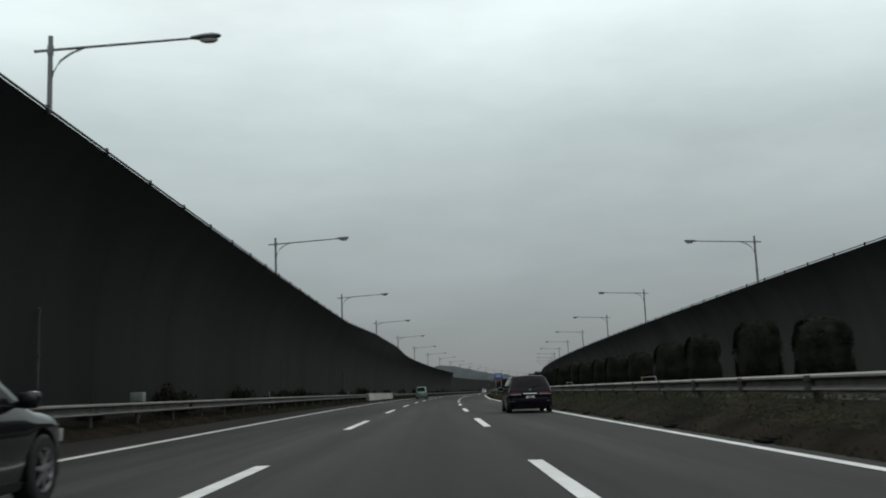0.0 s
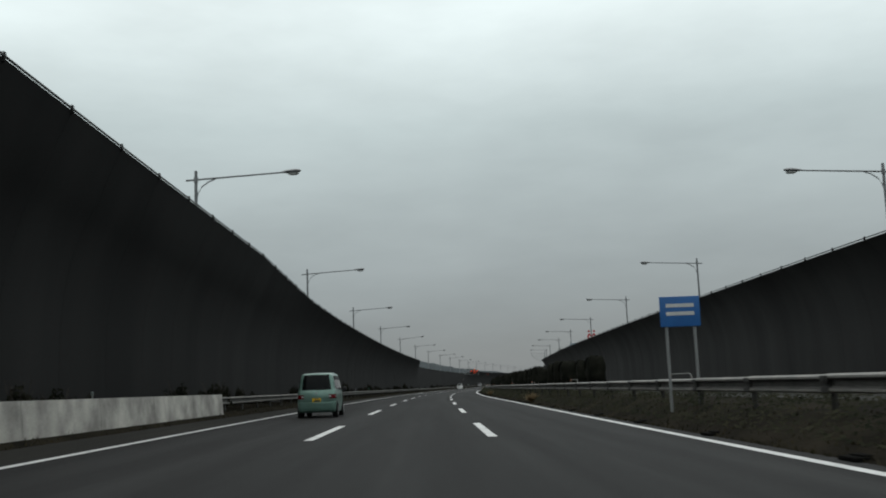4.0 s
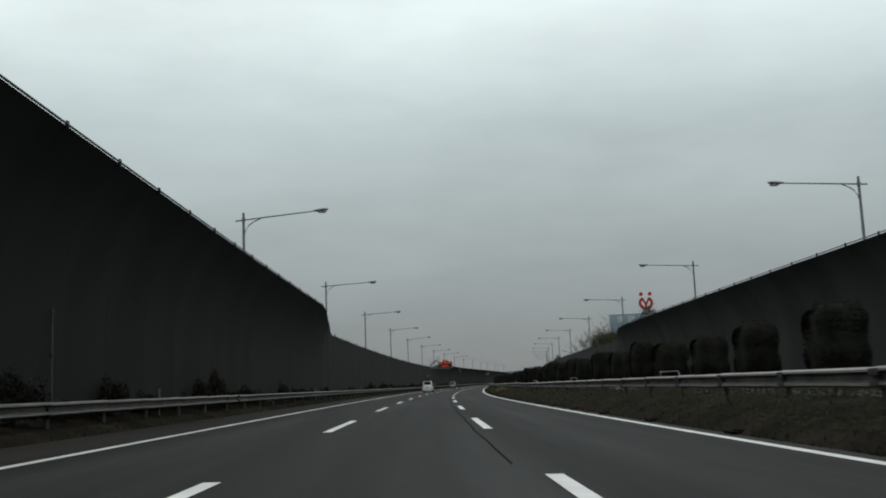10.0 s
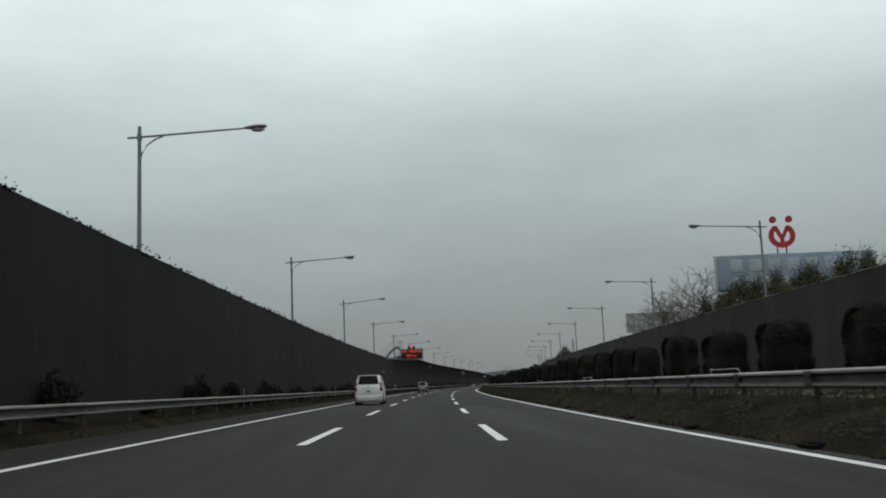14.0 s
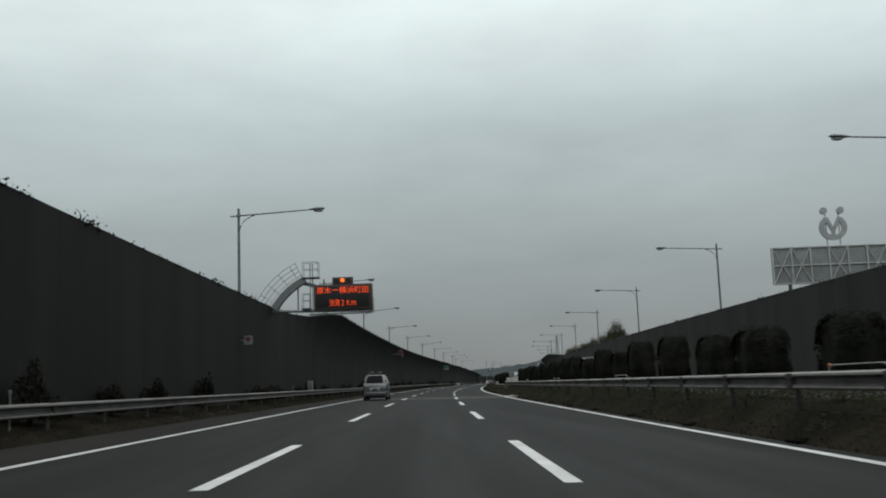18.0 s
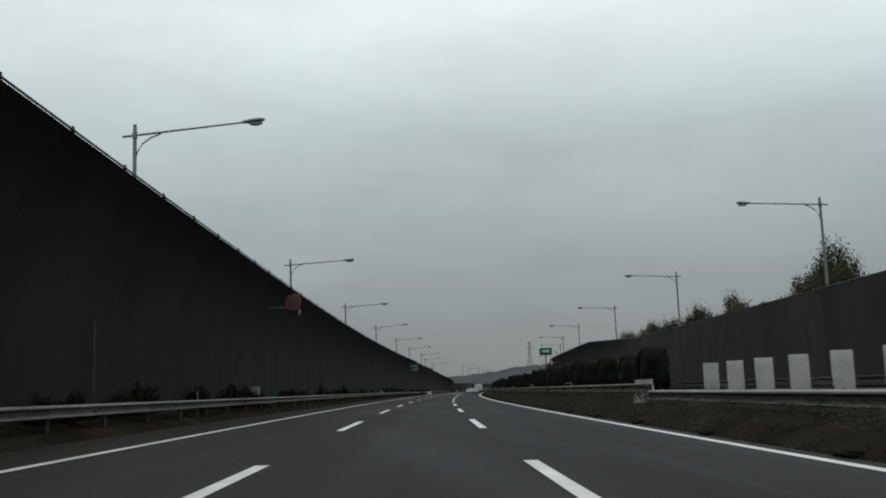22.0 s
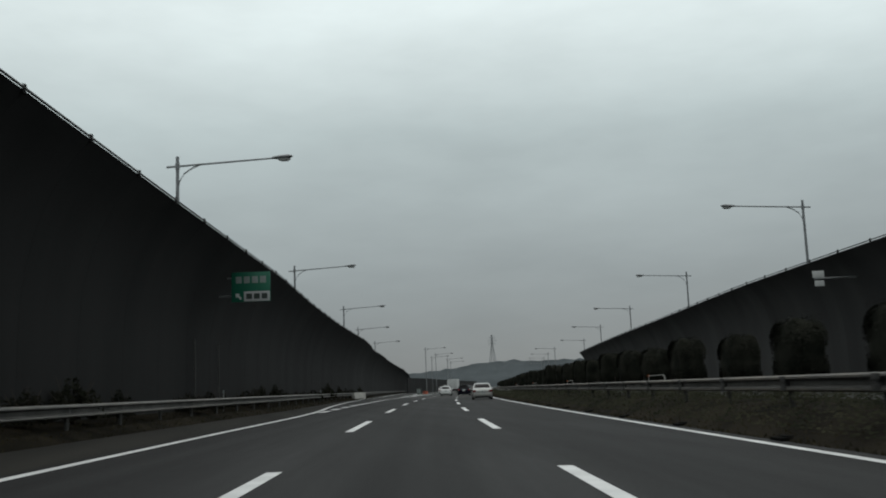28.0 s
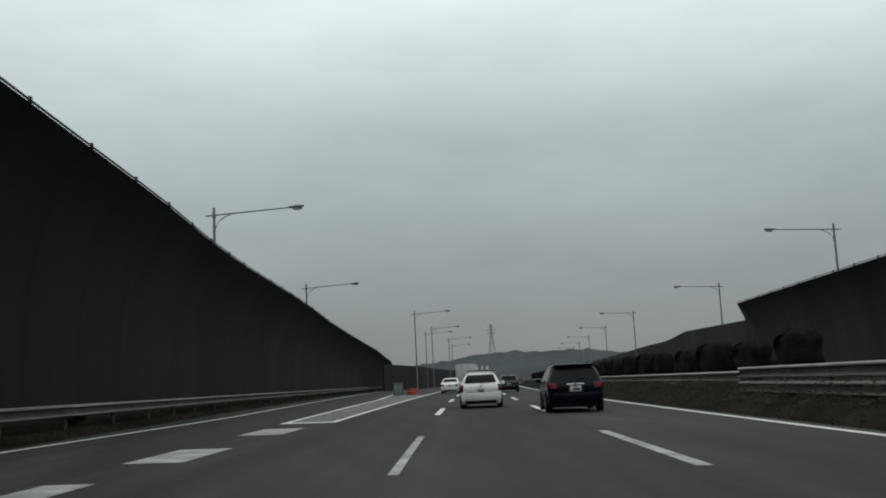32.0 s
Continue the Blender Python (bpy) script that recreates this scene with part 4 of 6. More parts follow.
def build_car(name, m, label, category, body, sh, cuts, wheels, wheel_r, glass, plate_z, plate=M_PLATE, trim_low=True, glass_w=0.84, glass_taper=1.0, mirror=None, lean=0.12, surround=True):
    """cuts: side windows as (ya, yb) from the tail; wheels: two distances from the tail; glass: lower and upper height of the rear window."""
    car = thing(name, m, label, category, "vehicles on the motorway")
    part("body", sh.mesh(), body, car)
    y0, hw = sh.y0, sh.hw
    flat_patch(car, sh, "rear_window", glass[0], glass[1], glass_w, M_TINT, label="dark tinted rear window", taper=glass_taper) if not sh.deck else None
    if sh.deck:
        g = [(y0 + sh.deck + sh.rear_slope * k, sh.deck_h + 0.06) for k in (0.08, 0.92)]
        rows = []
        for i in range(9):
            u = -1 + i / 4
            rows.append([(Vector((u * (sh.half(y, sh.roof(y)) - 0.10), y - 0.012, sh.roof(y) + 0.012)), Vector((u * (sh.half(y, sh.roof(y)) - 0.10), y + 0.02, sh.roof(y) - 0.03))) for y in (g[0][0] + (g[1][0] - g[0][0]) * k / 4 for k in range(5))])
        grid_part("rear_window", rows, M_TINT, car, 0.01, "dark tinted rear window")
    rows = []
    for i in range(9):
        u = -1 + i / 4
        rows.append([(Vector((u * (sh.half(y, sh.roof(y)) - 0.09), y + 0.012, sh.roof(y) + 0.012)), Vector((u * (sh.half(y, sh.roof(y)) - 0.09), y - 0.02, sh.roof(y) - 0.03))) for y in (sh.top_f + 0.06 + (sh.cowl - sh.top_f - 0.1) * k / 4 for k in range(5))])
    grid_part("windscreen", rows, M_TINT, car, 0.01)
    for s in (1, -1):
        if surround:
            flank_patch(car, sh, "window_surround", y0 + cuts[0][0] - 0.015, y0 + cuts[-1][1] + 0.03, M_TRIM, s, 0.02, 0.12, 0.003, n=16, lean_a=lean)
        for k, (a, b) in enumerate(cuts):
            flank_patch(car, sh, "side_window", y0 + a, y0 + b, M_TINT, s, 0.035, 0.135, 0.008, lean_a=lean if k == 0 else 0.0)
        for a, b in cuts[-2:]:
            ya = y0 + a + 0.16
            zh = sh.belt(ya) - 0.13
            part("door_handle", boxed((s * (sh.half(ya, zh) + 0.012), ya, zh), (0.03, 0.17, 0.035), 0.01), body, car)
        for a, b in cuts[-2:]:
            flank_patch(car, sh, "door_seam", y0 + a - 0.006, y0 + a + 0.001, M_TRIM, s, off=0.002, n=1, fix=(sh.clear + 0.14, sh.belt(y0 + a) - 0.01))
        if trim_low:
            flank_patch(car, sh, "sill", y0 + wheels[0] + wheel_r * 1.2, y0 + wheels[1] - wheel_r * 1.2, M_TRIM, s, off=0.012, fix=(sh.clear, sh.clear + 0.09))
        ym = sh.cowl - 0.32
        zb = sh.belt(ym)
        bm = bmesh.new()
        box(bm, (s * (sh.half(ym, zb) + 0.12), ym, zb + 0.07), (0.19, 0.10, 0.15), 0.045)
        box(bm, (s * (sh.half(ym, zb) + 0.02), ym + 0.01, zb + 0.03), (0.12, 0.05, 0.05), 0.01)
        part("door_mirror", bm, mirror or body, car)
        for yw in wheels:
            wheel(car, s * (sh.hw * sh.plan(y0 + yw) + 0.030), y0 + yw, wheel_r, 0.21, "silver alloy rim")
        part("headlamp", boxed((s * hw * 0.68, sh.y1 - 0.2, sh.roof(sh.y1 - 0.2) - 0.12), (0.3, 0.2, 0.14), 0.04), M_CLEAR, car)
    # tail
    flat_patch(car, sh, "bumper_skirt", sh.clear + 0.01, 0.30, 0.80, M_TRIM if trim_low else body, off=0.006)
    flat_patch(car, sh, "boot_seam", 0.592, 0.599, 0.78, M_TRIM, off=0.004)
    yb = sh.tail(plate_z) - 0.004
    part("plate_recess", boxed((0, yb + 0.012, plate_z + 0.01), (0.48, 0.03, 0.23), 0.012), M_TRIM if body in (M_NAVY, M_PLUM, M_INK) else body, car)
    pl = part("number_plate", boxed((0, yb - 0.008, plate_z), (0.33, 0.012, 0.165), 0.004), plate, car, {M_PLATE: "white number plate", M_YPLATE: "yellow number plate", M_GPLATE: "dull green number plate"}[plate])
    part("plate_bar", boxed((0.015, yb - 0.018, plate_z - 0.02), (0.22, 0.008, 0.062)), M_PBAR, pl)
    part("plate_bar", boxed((0, yb - 0.018, plate_z + 0.055), (0.15, 0.008, 0.022)), M_PBAR, pl)
    if not sh.deck:
        z = glass[0]
        part("wiper", tubed([(0.02, sh.tail(z - 0.04) - 0.03, z - 0.03), (0.05, sh.tail(z) - 0.035, z + 0.02), (0.34, sh.tail(z + 0.05) - 0.03, z + 0.05)], 0.012, n=5), M_TRIM, car)
    part("emblem", boxed((0, sh.tail(glass[0] - 0.12) - 0.008, glass[0] - 0.12), (0.09, 0.02, 0.05), 0.009), M_GALV, car)
    part("underbody", boxed((0, 0, sh.clear + 0.10), (sh.W * 0.8, sh.L * 0.86, 0.2), 0.03), M_VOID, car)
    return car


# dark navy estate-style people carrier
sh = Shell(4.78, 1.80, 1.515, 0.99, 0.92, 1.15, 0.92, 0.42, 1.0, 0.20, 0.17)
car = build_car("people_carrier", spot(41.95, 4.24, fall(4.24)), "dark navy people carrier in the outer lane", "car", M_NAVY, sh, ((0.34, 1.10), (1.13, 2.05), (2.08, 3.45)), (0.86, 3.70), 0.325, (1.055, 1.43), 0.61, glass_w=0.965, lean=0.2)
for s in (1, -1):
    wrap(car, sh, "tail_lamp", -0.02, 0.30, 0.84, 1.02, M_SMOKE, s, label="smoked clear corner lamp", lean=0.10)
    wrap(car, sh, "tail_lamp", -0.50, 0.28, 0.77, 0.835, M_TAIL, s, label="red tail lamp strip")
    wrap(car, sh, "lamp_line", -0.50, 0.28, 0.745, 0.765, M_CLEAR, s, label="pale lower edge of the lamp strip")
    wrap(car, sh, "bumper_strip", -0.22, 0.10, 0.475, 0.495, M_CHROME, s, off=0.012)
    flank_patch(car, sh, "side_strip", sh.y0 + 1.3, sh.y0 + 3.2, M_CHROME, s, off=0.012, fix=(0.40, 0.425))
flat_patch(car, sh, "garnish", 0.765, 0.80, 0.32, M_CHROME, off=0.02, label="chrome garnish over the plate")
flat_patch(car, sh, "reflector_strip", 0.315, 0.33, 0.6, M_TAIL, off=0.014)
part("roof_spoiler", boxed((0, sh.tail(1.46) + 0.03, 1.463), (1.05, 0.14, 0.03), 0.014), M_NAVY, car)

# mint green small van
sh = Shell(3.40, 1.48, 1.69, 1.04, 0.98, 0.46, 0.95, 0.10, 0.48, 0.13, 0.20, tail_bulge=0.03)
car = build_car("small_van", spot(140.7, -3.57, fall(-3.57)), "pale mint green small van with dark rear glass", "car", M_MINT, sh, ((0.30, 0.46), (0.50, 1.36), (1.40, 2.62)), (0.50, 2.86), 0.275, (1.05, 1.61), 0.655, plate=M_YPLATE, trim_low=False, glass_w=0.965, lean=0.03, mirror=M_TRIM)
for s in (1, -1):
    tl = wrap(car, sh, "tail_lamp", -0.24, 0.16, 0.715, 0.87, M_TAIL, s, off=0.014, label="rounded red tail lamp", n=12)
    for q in (-0.20, 0.02):
        p = sh.skin(q, 0.792, 0.016, s)
        bm = bmesh.new()
        loft(bm, [[(p.x + 0.042 * math.cos(t), p.y + y, 0.792 + 0.042 * math.sin(t)) for t in (2 * math.pi * j / 12 for j in range(12))] for y in (0.01, -0.012)])
        part("reflector", bm, M_CLEAR, tl)
    flank_patch(car, sh, "visor", sh.y0 + 0.52, sh.y0 + 2.2, M_TRIM, s, 0.40, 0.125, 0.022)
    wrap(car, sh, "bumper_lip", -0.5, 0.35, 0.285, 0.315, M_MINT, s, off=0.025)
flat_patch(car, sh, "tailgate_ridge", 0.515, 0.535, 0.76, M_MINT, off=0.02)

# pearl white people carrier with vertical tail lamps
sh = Shell(4.58, 1.70, 1.85, 1.24, 1.10, 0.85, 1.06, 0.20, 0.95, 0.17, 0.19)
car = build_car("white_van", spot(418.05, -3.32, fall(-3.32)), "pearl white people carrier with red and clear tail lamps", "car", M_PEARL, sh, ((0.62, 1.32), (1.36, 2.25), (2.29, 3.55)), (0.80, 3.62), 0.335, (1.27, 1.74), 0.86, trim_low=False, glass_w=0.80, mirror=M_TRIM, lean=0.10)
for s in (1, -1):
    tl = wrap(car, sh, "tail_lamp", -0.10, 0.24, 0.86, 1.40, M_TAIL, s, off=0.012, label="tall red tail lamp", lean=0.16)
    for z in (1.06, 1.17):
        wrap(tl, sh, "indicator", -0.085, 0.20, z, z + 0.075, M_CLEAR, s, off=0.017)
    flank_patch(car, sh, "door_rail", sh.y0 + 0.34, sh.y0 + 1.25, M_TRIM, s, off=0.006, fix=(1.15, 1.172))
    wrap(car, sh, "reflector", -0.16, -0.04, 0.45, 0.50, M_TAIL, s, off=0.012)
    wrap(car, sh, "tailgate_seam", -0.131, -0.126, 0.62, 0.86, M_TRIM, s, off=0.003, n=1)
flat_patch(car, sh, "garnish", 1.02, 1.06, 0.45, M_CHROME, off=0.016)
part("roof_spoiler", boxed((0, sh.tail(1.8) - 0.03, 1.815), (1.22, 0.3, 0.045), 0.02), M_PEARL, car)

# silver people carrier with ski carriers
sh = Shell(4.65, 1.72, 1.83, 1.18, 1.06, 0.85, 1.03, 0.28, 0.95, 0.20, 0.18)
car = build_car("silver_van", spot(529.9, -3.88, fall(-3.88)), "silver people carrier with ski carriers on its roof", "car", M_SILVER, sh, ((0.52, 1.25), (1.29, 2.2), (2.24, 3.5)), (0.82, 3.66), 0.315, (1.205, 1.745), 0.76, glass_w=0.935, mirror=M_TRIM, lean=0.16, plate=M_GPLATE)
for s in (1, -1):
    tl = wrap(car, sh, "tail_lamp", 0.0, 0.09, 1.22, 1.46, M_TAIL, s, off=0.012, label="slim tall red tail lamp")
    wrap(tl, sh, "lamp_tip", 0.0, 0.08, 1.46, 1.72, M_CLEAR, s, off=0.012)
    wrap(tl, sh, "lamp_base", -0.04, 0.12, 1.03, 1.22, M_SMOKE, s, off=0.012)
    yr = sh.y0 + 0.34
    rk = part("ski_carrier", boxed((s * 0.31, yr + 0.55, 1.93), (0.36, 0.06, 0.025), 0.008), M_CHROME, car, "bright ski carrier arm")
    part("clamp", boxed((s * 0.31, yr + 0.55, 1.97), (0.36, 0.07, 0.03), 0.01), M_TRIM, rk)
    part("clamp", boxed((s * 0.31, yr + 0.55, 2.01), (0.34, 0.05, 0.02), 0.008), M_CHROME, rk)
    part("ski_carrier", boxed((s * 0.31, yr + 1.5, 1.94), (0.36, 0.08, 0.10), 0.015), M_TRIM, car)
    for yy in (0.55, 1.5):
        part("foot", boxed((s * 0.58, yr + yy, 1.86), (0.06, 0.1, 0.13), 0.015), M_TRIM, car)
for yy in (0.55, 1.5):
    part("cross_bar", tubed([(-0.62, yr + yy, 1.905), (0.62, yr + yy, 1.905)], 0.018, n=6), M_TRIM, car)
flat_patch(car, sh, "tailgate_line", 0.99, 1.005, 0.86, M_VOID, off=0.004)
flat_patch(car, sh, "tailgate_ridge", 0.955, 0.985, 0.84, M_SILVER, off=0.022)
flat_patch(car, sh, "plate_frame", 0.64, 0.90, 0.38, M_PALE, off=0.012, label="bright plate surround", taper=1.2)

# dark estate car, and the cars ahead of it
sh = Shell(4.72, 1.72, 1.48, 0.95, 0.90, 1.2, 0.90, 0.46, 0.9, 0.21, 0.17)
car = build_car("estate_car", spot(849.1, 2.45, fall(2.45), -1), "dark blue estate car with a large rear spoiler", "car", M_PLUM, sh, ((0.36, 1.25), (1.29, 2.1), (2.14, 3.35)), (0.88, 3.6), 0.31, (0.99, 1.36), 0.72, glass_w=0.84, lean=0.2)
for s in (1, -1):
    wrap(car, sh, "tail_lamp", -0.26, 0.26, 0.74, 0.90, M_TAIL, s, off=0.01, label="red tail lamp")
    part("roof_rail", tubed([(s * 0.55, sh.y0 + 0.8, 1.51), (s * 0.55, sh.top_f - 0.2, 1.50)], 0.02, n=6), M_TRIM, car)
part("roof_spoiler", boxed((0, sh.tail(1.44) - 0.02, 1.445), (1.22, 0.34, 0.05), 0.02), M_INK, car)
flat_patch(car, sh, "garnish", 0.84, 0.875, 0.32, M_CHROME, off=0.014)

sh = Shell(4.5, 1.60, 1.40, 0.90, 0.86, 1.1, 0.86, 0.50, 0.9, 0.24, 0.17)
car = build_car("white_estate", spot(856.7, -0.3, fall(-0.3), -1), "white estate car with skis strapped on its roof", "car", M_PEARL, sh, ((0.40, 1.2), (1.24, 2.05), (2.09, 3.2)), (0.85, 3.45), 0.30, (0.96, 1.29), 0.68, glass_w=0.84, lean=0.25)
for s in (1, -1):
    wrap(car, sh, "tail_lamp", -0.10, 0.16, 0.64, 0.90, M_TAIL, s, off=0.01, label="red tail lamp")
for yy in (-0.5, 0.5):
    part("roof_bar", tubed([(-0.54, yy, 1.45), (0.54, yy, 1.45)], 0.02, n=6), M_TRIM, car)
for k in range(4):
    sk = part("ski", boxed((-0.30 + 0.20 * k, 0.0, 1.49), (0.10, 1.75, 0.05), 0.015), M_WHITE, car, "pale ski")
    part("binding", boxed((-0.30 + 0.20 * k, -0.3, 1.57), (0.08, 0.3, 0.12), 0.02), M_WHITE, sk)


def saloon(name, m, label, body, L, W, H, r):
    sh = Shell(L, W, H, 0.90, 0.87, 1.15, 0.86, 0.65, 0.9, 0.22, 0.17, 0.75, 0.93)
    car = build_car(name, m, label, "car", body, sh, ((1.12, 2.0), (2.05, 3.15)), (0.95, 3.6), r, (0.84, 0.9), 0.70, lean=0.35)
    for s in (1, -1):
        wrap(car, sh, "tail_lamp", -0.28, 0.22, 0.66, 0.83, M_TAIL, s, off=0.01, label="red tail lamp")
    return car


saloon("white_saloon", spot(908.0, -2.9, fall(-2.9), -2), "white saloon car in the nearside lane", M_PEARL, 4.5, 1.70, 1.42, 0.30)
sh = Shell(4.2, 1.74, 1.50, 0.98, 0.90, 1.0, 0.92, 0.35, 0.8, 0.20, 0.18)
car = build_car("dark_hatchback", spot(903.0, 2.4, fall(2.4), -1), "dark hatchback in the outer lane", "car", M_INK, sh, ((0.36, 1.1), (1.14, 2.0), (2.04, 3.0)), (0.75, 3.3), 0.32, (1.02, 1.40), 0.72, glass_w=0.8)
for s in (1, -1):
    wrap(car, sh, "tail_lamp", -0.12, 0.2, 0.86, 1.06, M_TAIL, s, off=0.01, label="red tail lamp")
saloon("black_saloon", spot(7.6, -3.9, fall(-3.9)), "glossy black saloon car in the nearside lane", M_INK, 4.5, 1.72, 1.46, 0.32)
saloon("silver_saloon", spot(798.75, 4.0, fall(4.0)), "pale beige saloon car in the outer lane", M_BEIGE, 4.6, 1.74, 1.44, 0.32)


def build_truck(m, L, W, H, label):
    t = thing("box_truck", m, label, "truck", "vehicles on the motorway")
    part("cargo_box", boxed((0, -L / 2 + L * 0.39, 0.95 + (H - 0.95) / 2), (W, L * 0.76, H - 0.95), 0.03), M_WHITE, t)
    for k in range(6):
        part("box_rib", boxed((-W / 2 + W * (k + 0.5) / 6, -L / 2 + L * 0.01 - 0.012, 0.95 + (H - 0.95) / 2), (0.05, 0.03, H - 1.1), 0.008), M_GALV, t)
    bm = bmesh.new()
    secs = []
    yc = L / 2
    for y, z in ((yc - 1.9, H - 0.45), (yc - 1.3, H - 0.35), (yc - 0.5, H - 0.5), (yc - 0.12, 1.75), (yc, 1.0)):
        secs.append([(x, y, q) for x, q in rr(W * 0.47, 0.55, z, 0.08, 0.12, 0.08)])
    cab = part("cab", loft(bm, secs), M_WHITE, t)
    part("windscreen", boxed((0, yc - 0.26, 2.0), (W * 0.8, 0.06, 0.7), 0.02), M_TINT, cab)
    part("chassis", boxed((0, -0.2, 0.78), (W * 0.4, L * 0.9, 0.26), 0.02), M_TRIM, t)
    part("rear_guard", boxed((0, -L / 2 + 0.05, 0.6), (W * 0.9, 0.1, 0.14), 0.02), M_TRIM, t)
    for s in (1, -1):
        part("side_window", boxed((s * W * 0.455, yc - 1.0, 1.95), (0.06, 0.7, 0.6), 0.02), M_TINT, cab)
        part("tail_lamp", boxed((s * W * 0.36, -L / 2 + 0.03, 0.82), (0.34, 0.08, 0.13), 0.02), M_TAIL, t)
        for yw in (-L / 2 + L * 0.2, yc - 1.0):
            wheel(t, s * (W / 2 - 0.01), yw, 0.42, 0.26, "grey steel rim")
    return t


build_truck(spot(936, -1.9, fall(-1.9), -3), 7.5, 2.2, 3.1, "white box truck far ahead on the motorway")
build_truck(spot(545.0, 13.4, 0, 180), 3.8, 1.8, 2.9, "white box truck on the opposite carriageway")
build_truck(spot(710.5, 14.4, 0, 180), 9.0, 2.3, 3.2, "long white truck behind the median hedge")
# traffic on the opposite carriageway, half hidden by the hedge
by_name = {o.name: o for o in scene.objects if o.parent is None}
for src, y, lat, lab in (("white_van", 328.5, 13.9, "white people carrier on the opposite carriageway behind the hedge"),
                         ("white_van", 660.0, 13.9, "white people carrier on the opposite carriageway behind the hedge"),
                         ("white_saloon", 728.6, 13.9, "white saloon car on the opposite carriageway behind the hedge")):
    tagged(copy_thing(by_name[src], spot(y, lat, 0, 180)), lab)
# ---------------------------------------------------------------- plants
def leaf_cloud(name, pts, size, m, rng, way=None):
    """Many small leaves, two triangles each, round the given points; way: the side to which each leaf mostly faces."""
    n = len(pts)
    a = rng.normal(size=(n, 3))
    if way is not None:
        a -= way * (a * way).sum(1)[:, None] * 0.9
    a /= np.linalg.norm(a, axis=1)[:, None]
    b = np.cross(a, rng.normal(size=(n, 3)) if way is None else way + rng.normal(size=(n, 3)) * 0.3)
    b /= np.linalg.norm(b, axis=1)[:, None]
    s = (size * rng.uniform(0.6, 1.4, n))[:, None]
    p = np.asarray(pts)
    v = np.stack([p - a * s, p + b * s * 0.55, p + a * s, p - b * s * 0.55], 1).reshape(-1, 3)
    f = np.arange(4 * n).reshape(n, 4)
    return mesh_of(name, v.tolist(), f.tolist(), m)


def hedge_variant(seed):
    rng = np.random.default_rng(seed)
    lx, ly, lz = 0.44, rng.uniform(0.84, 0.96), 0.78
    cz = 1.12
    u = rng.normal(size=(9000, 3))
    u /= np.linalg.norm(u, axis=1)[:, None]
    e = 0.5
    q = np.sign(u) * np.abs(u) ** e
    q /= np.maximum(1, np.abs(q).max(1))[:, None]
    r = rng.uniform(0.90, 1.03, 9000)[:, None]
    lump = 1 + 0.045 * np.sin(q[:, 1:2] * 5 + seed) * np.cos(q[:, 0:1] * 4 + seed * 2) + 0.03 * np.sin(q[:, 2:3] * 7 + seed)
    p = q * r * lump * np.array([lx, ly, lz])
    p[:, 1] *= 0.93 + 0.07 * (p[:, 2] / lz * 0.5 + 0.5)
    p[:, 2] += cz
    top = rng.uniform(size=(260, 3)) * np.array([0.8, 1.4, 0.16]) + np.array([-0.4, -0.7, cz + lz * 0.88])
    way = np.vstack([q / np.linalg.norm(q, axis=1)[:, None], np.tile((0.0, 0.0, 1.0), (260, 1))])
    crown = leaf_cloud("crown", np.vstack([p, top]), 0.030, M_LEAF, rng, way)
    bm = bmesh.new()
    bmesh.ops.create_icosphere(bm, subdivisions=3, radius=1.0)
    for v in bm.verts:
        c = np.sign(v.co) * np.abs(np.array(v.co)) ** e
        c = c / max(1, np.abs(c).max())
        v.co = Vector((c[0] * lx * 0.92, c[1] * ly * 0.92 * (0.965 + 0.035 * c[2]), cz + c[2] * lz * 0.92)) + noise.noise_vector(Vector(c * 2.5 + seed)) * 0.07
    core = bm_mesh("foliage_core", bm, M_LEAF)
    bm = bmesh.new()
    for k in range(4):
        yy = -0.7 + 0.46 * k
        tube(bm, [(0, yy, -0.1), (0.05, yy + 0.04, 0.3), (-0.03, yy - 0.05, 0.8)], 0.035, 0.02, 5)
    stem = bm_mesh("stem", bm, M_BARK)
    return crown, core, stem


hedge_kinds = []
for sd in range(5):
    cr_, co_, st_ = hedge_variant(sd + 3)
    t = thing("hedge_bush", Matrix.Identity(4), "clipped dark evergreen bush of the median hedge", "bush", "median hedge")
    part("crown", cr_, None, t)
    part("foliage_core", co_, None, t)
    part("stem", st_, None, t)
    hedge_kinds.append(t)
rng = random.Random(5)
hedge_y = []
HEDGE_AT = lambda k: float(np.interp(k, [-99, -58, 0, 22, 38, 64, 121], [-41.4, 154.6, 430.3, 534.6, 610.5, 735.7, 1008.2]))
i = 0
for k in range(-99, 121):
    y = HEDGE_AT(k) + rng.uniform(-0.15, 0.15)
    if 108 < y < 146 or 559.5 < y < 592.5 or 838 < y < 843:
        continue
    hedge_y.append(y)
    low = float(np.interp(y, [800, 850], [1.0, 0.84]))
    m = spot(y, HEDGE + rng.uniform(-0.12, 0.12), 0.36, rng.choice((0, 180)) + rng.uniform(-4, 4)) @ Matrix.Diagonal((rng.uniform(0.9, 1.1), rng.uniform(0.98, 1.16) / low ** 2.2, rng.uniform(0.92, 1.06) * low, 1))
    if i < 5:
        hedge_kinds[i].matrix_world = m
    else:
        ob = copy_thing(rng.choice(hedge_kinds), m)
        ob.matrix_basis = m
    i += 1


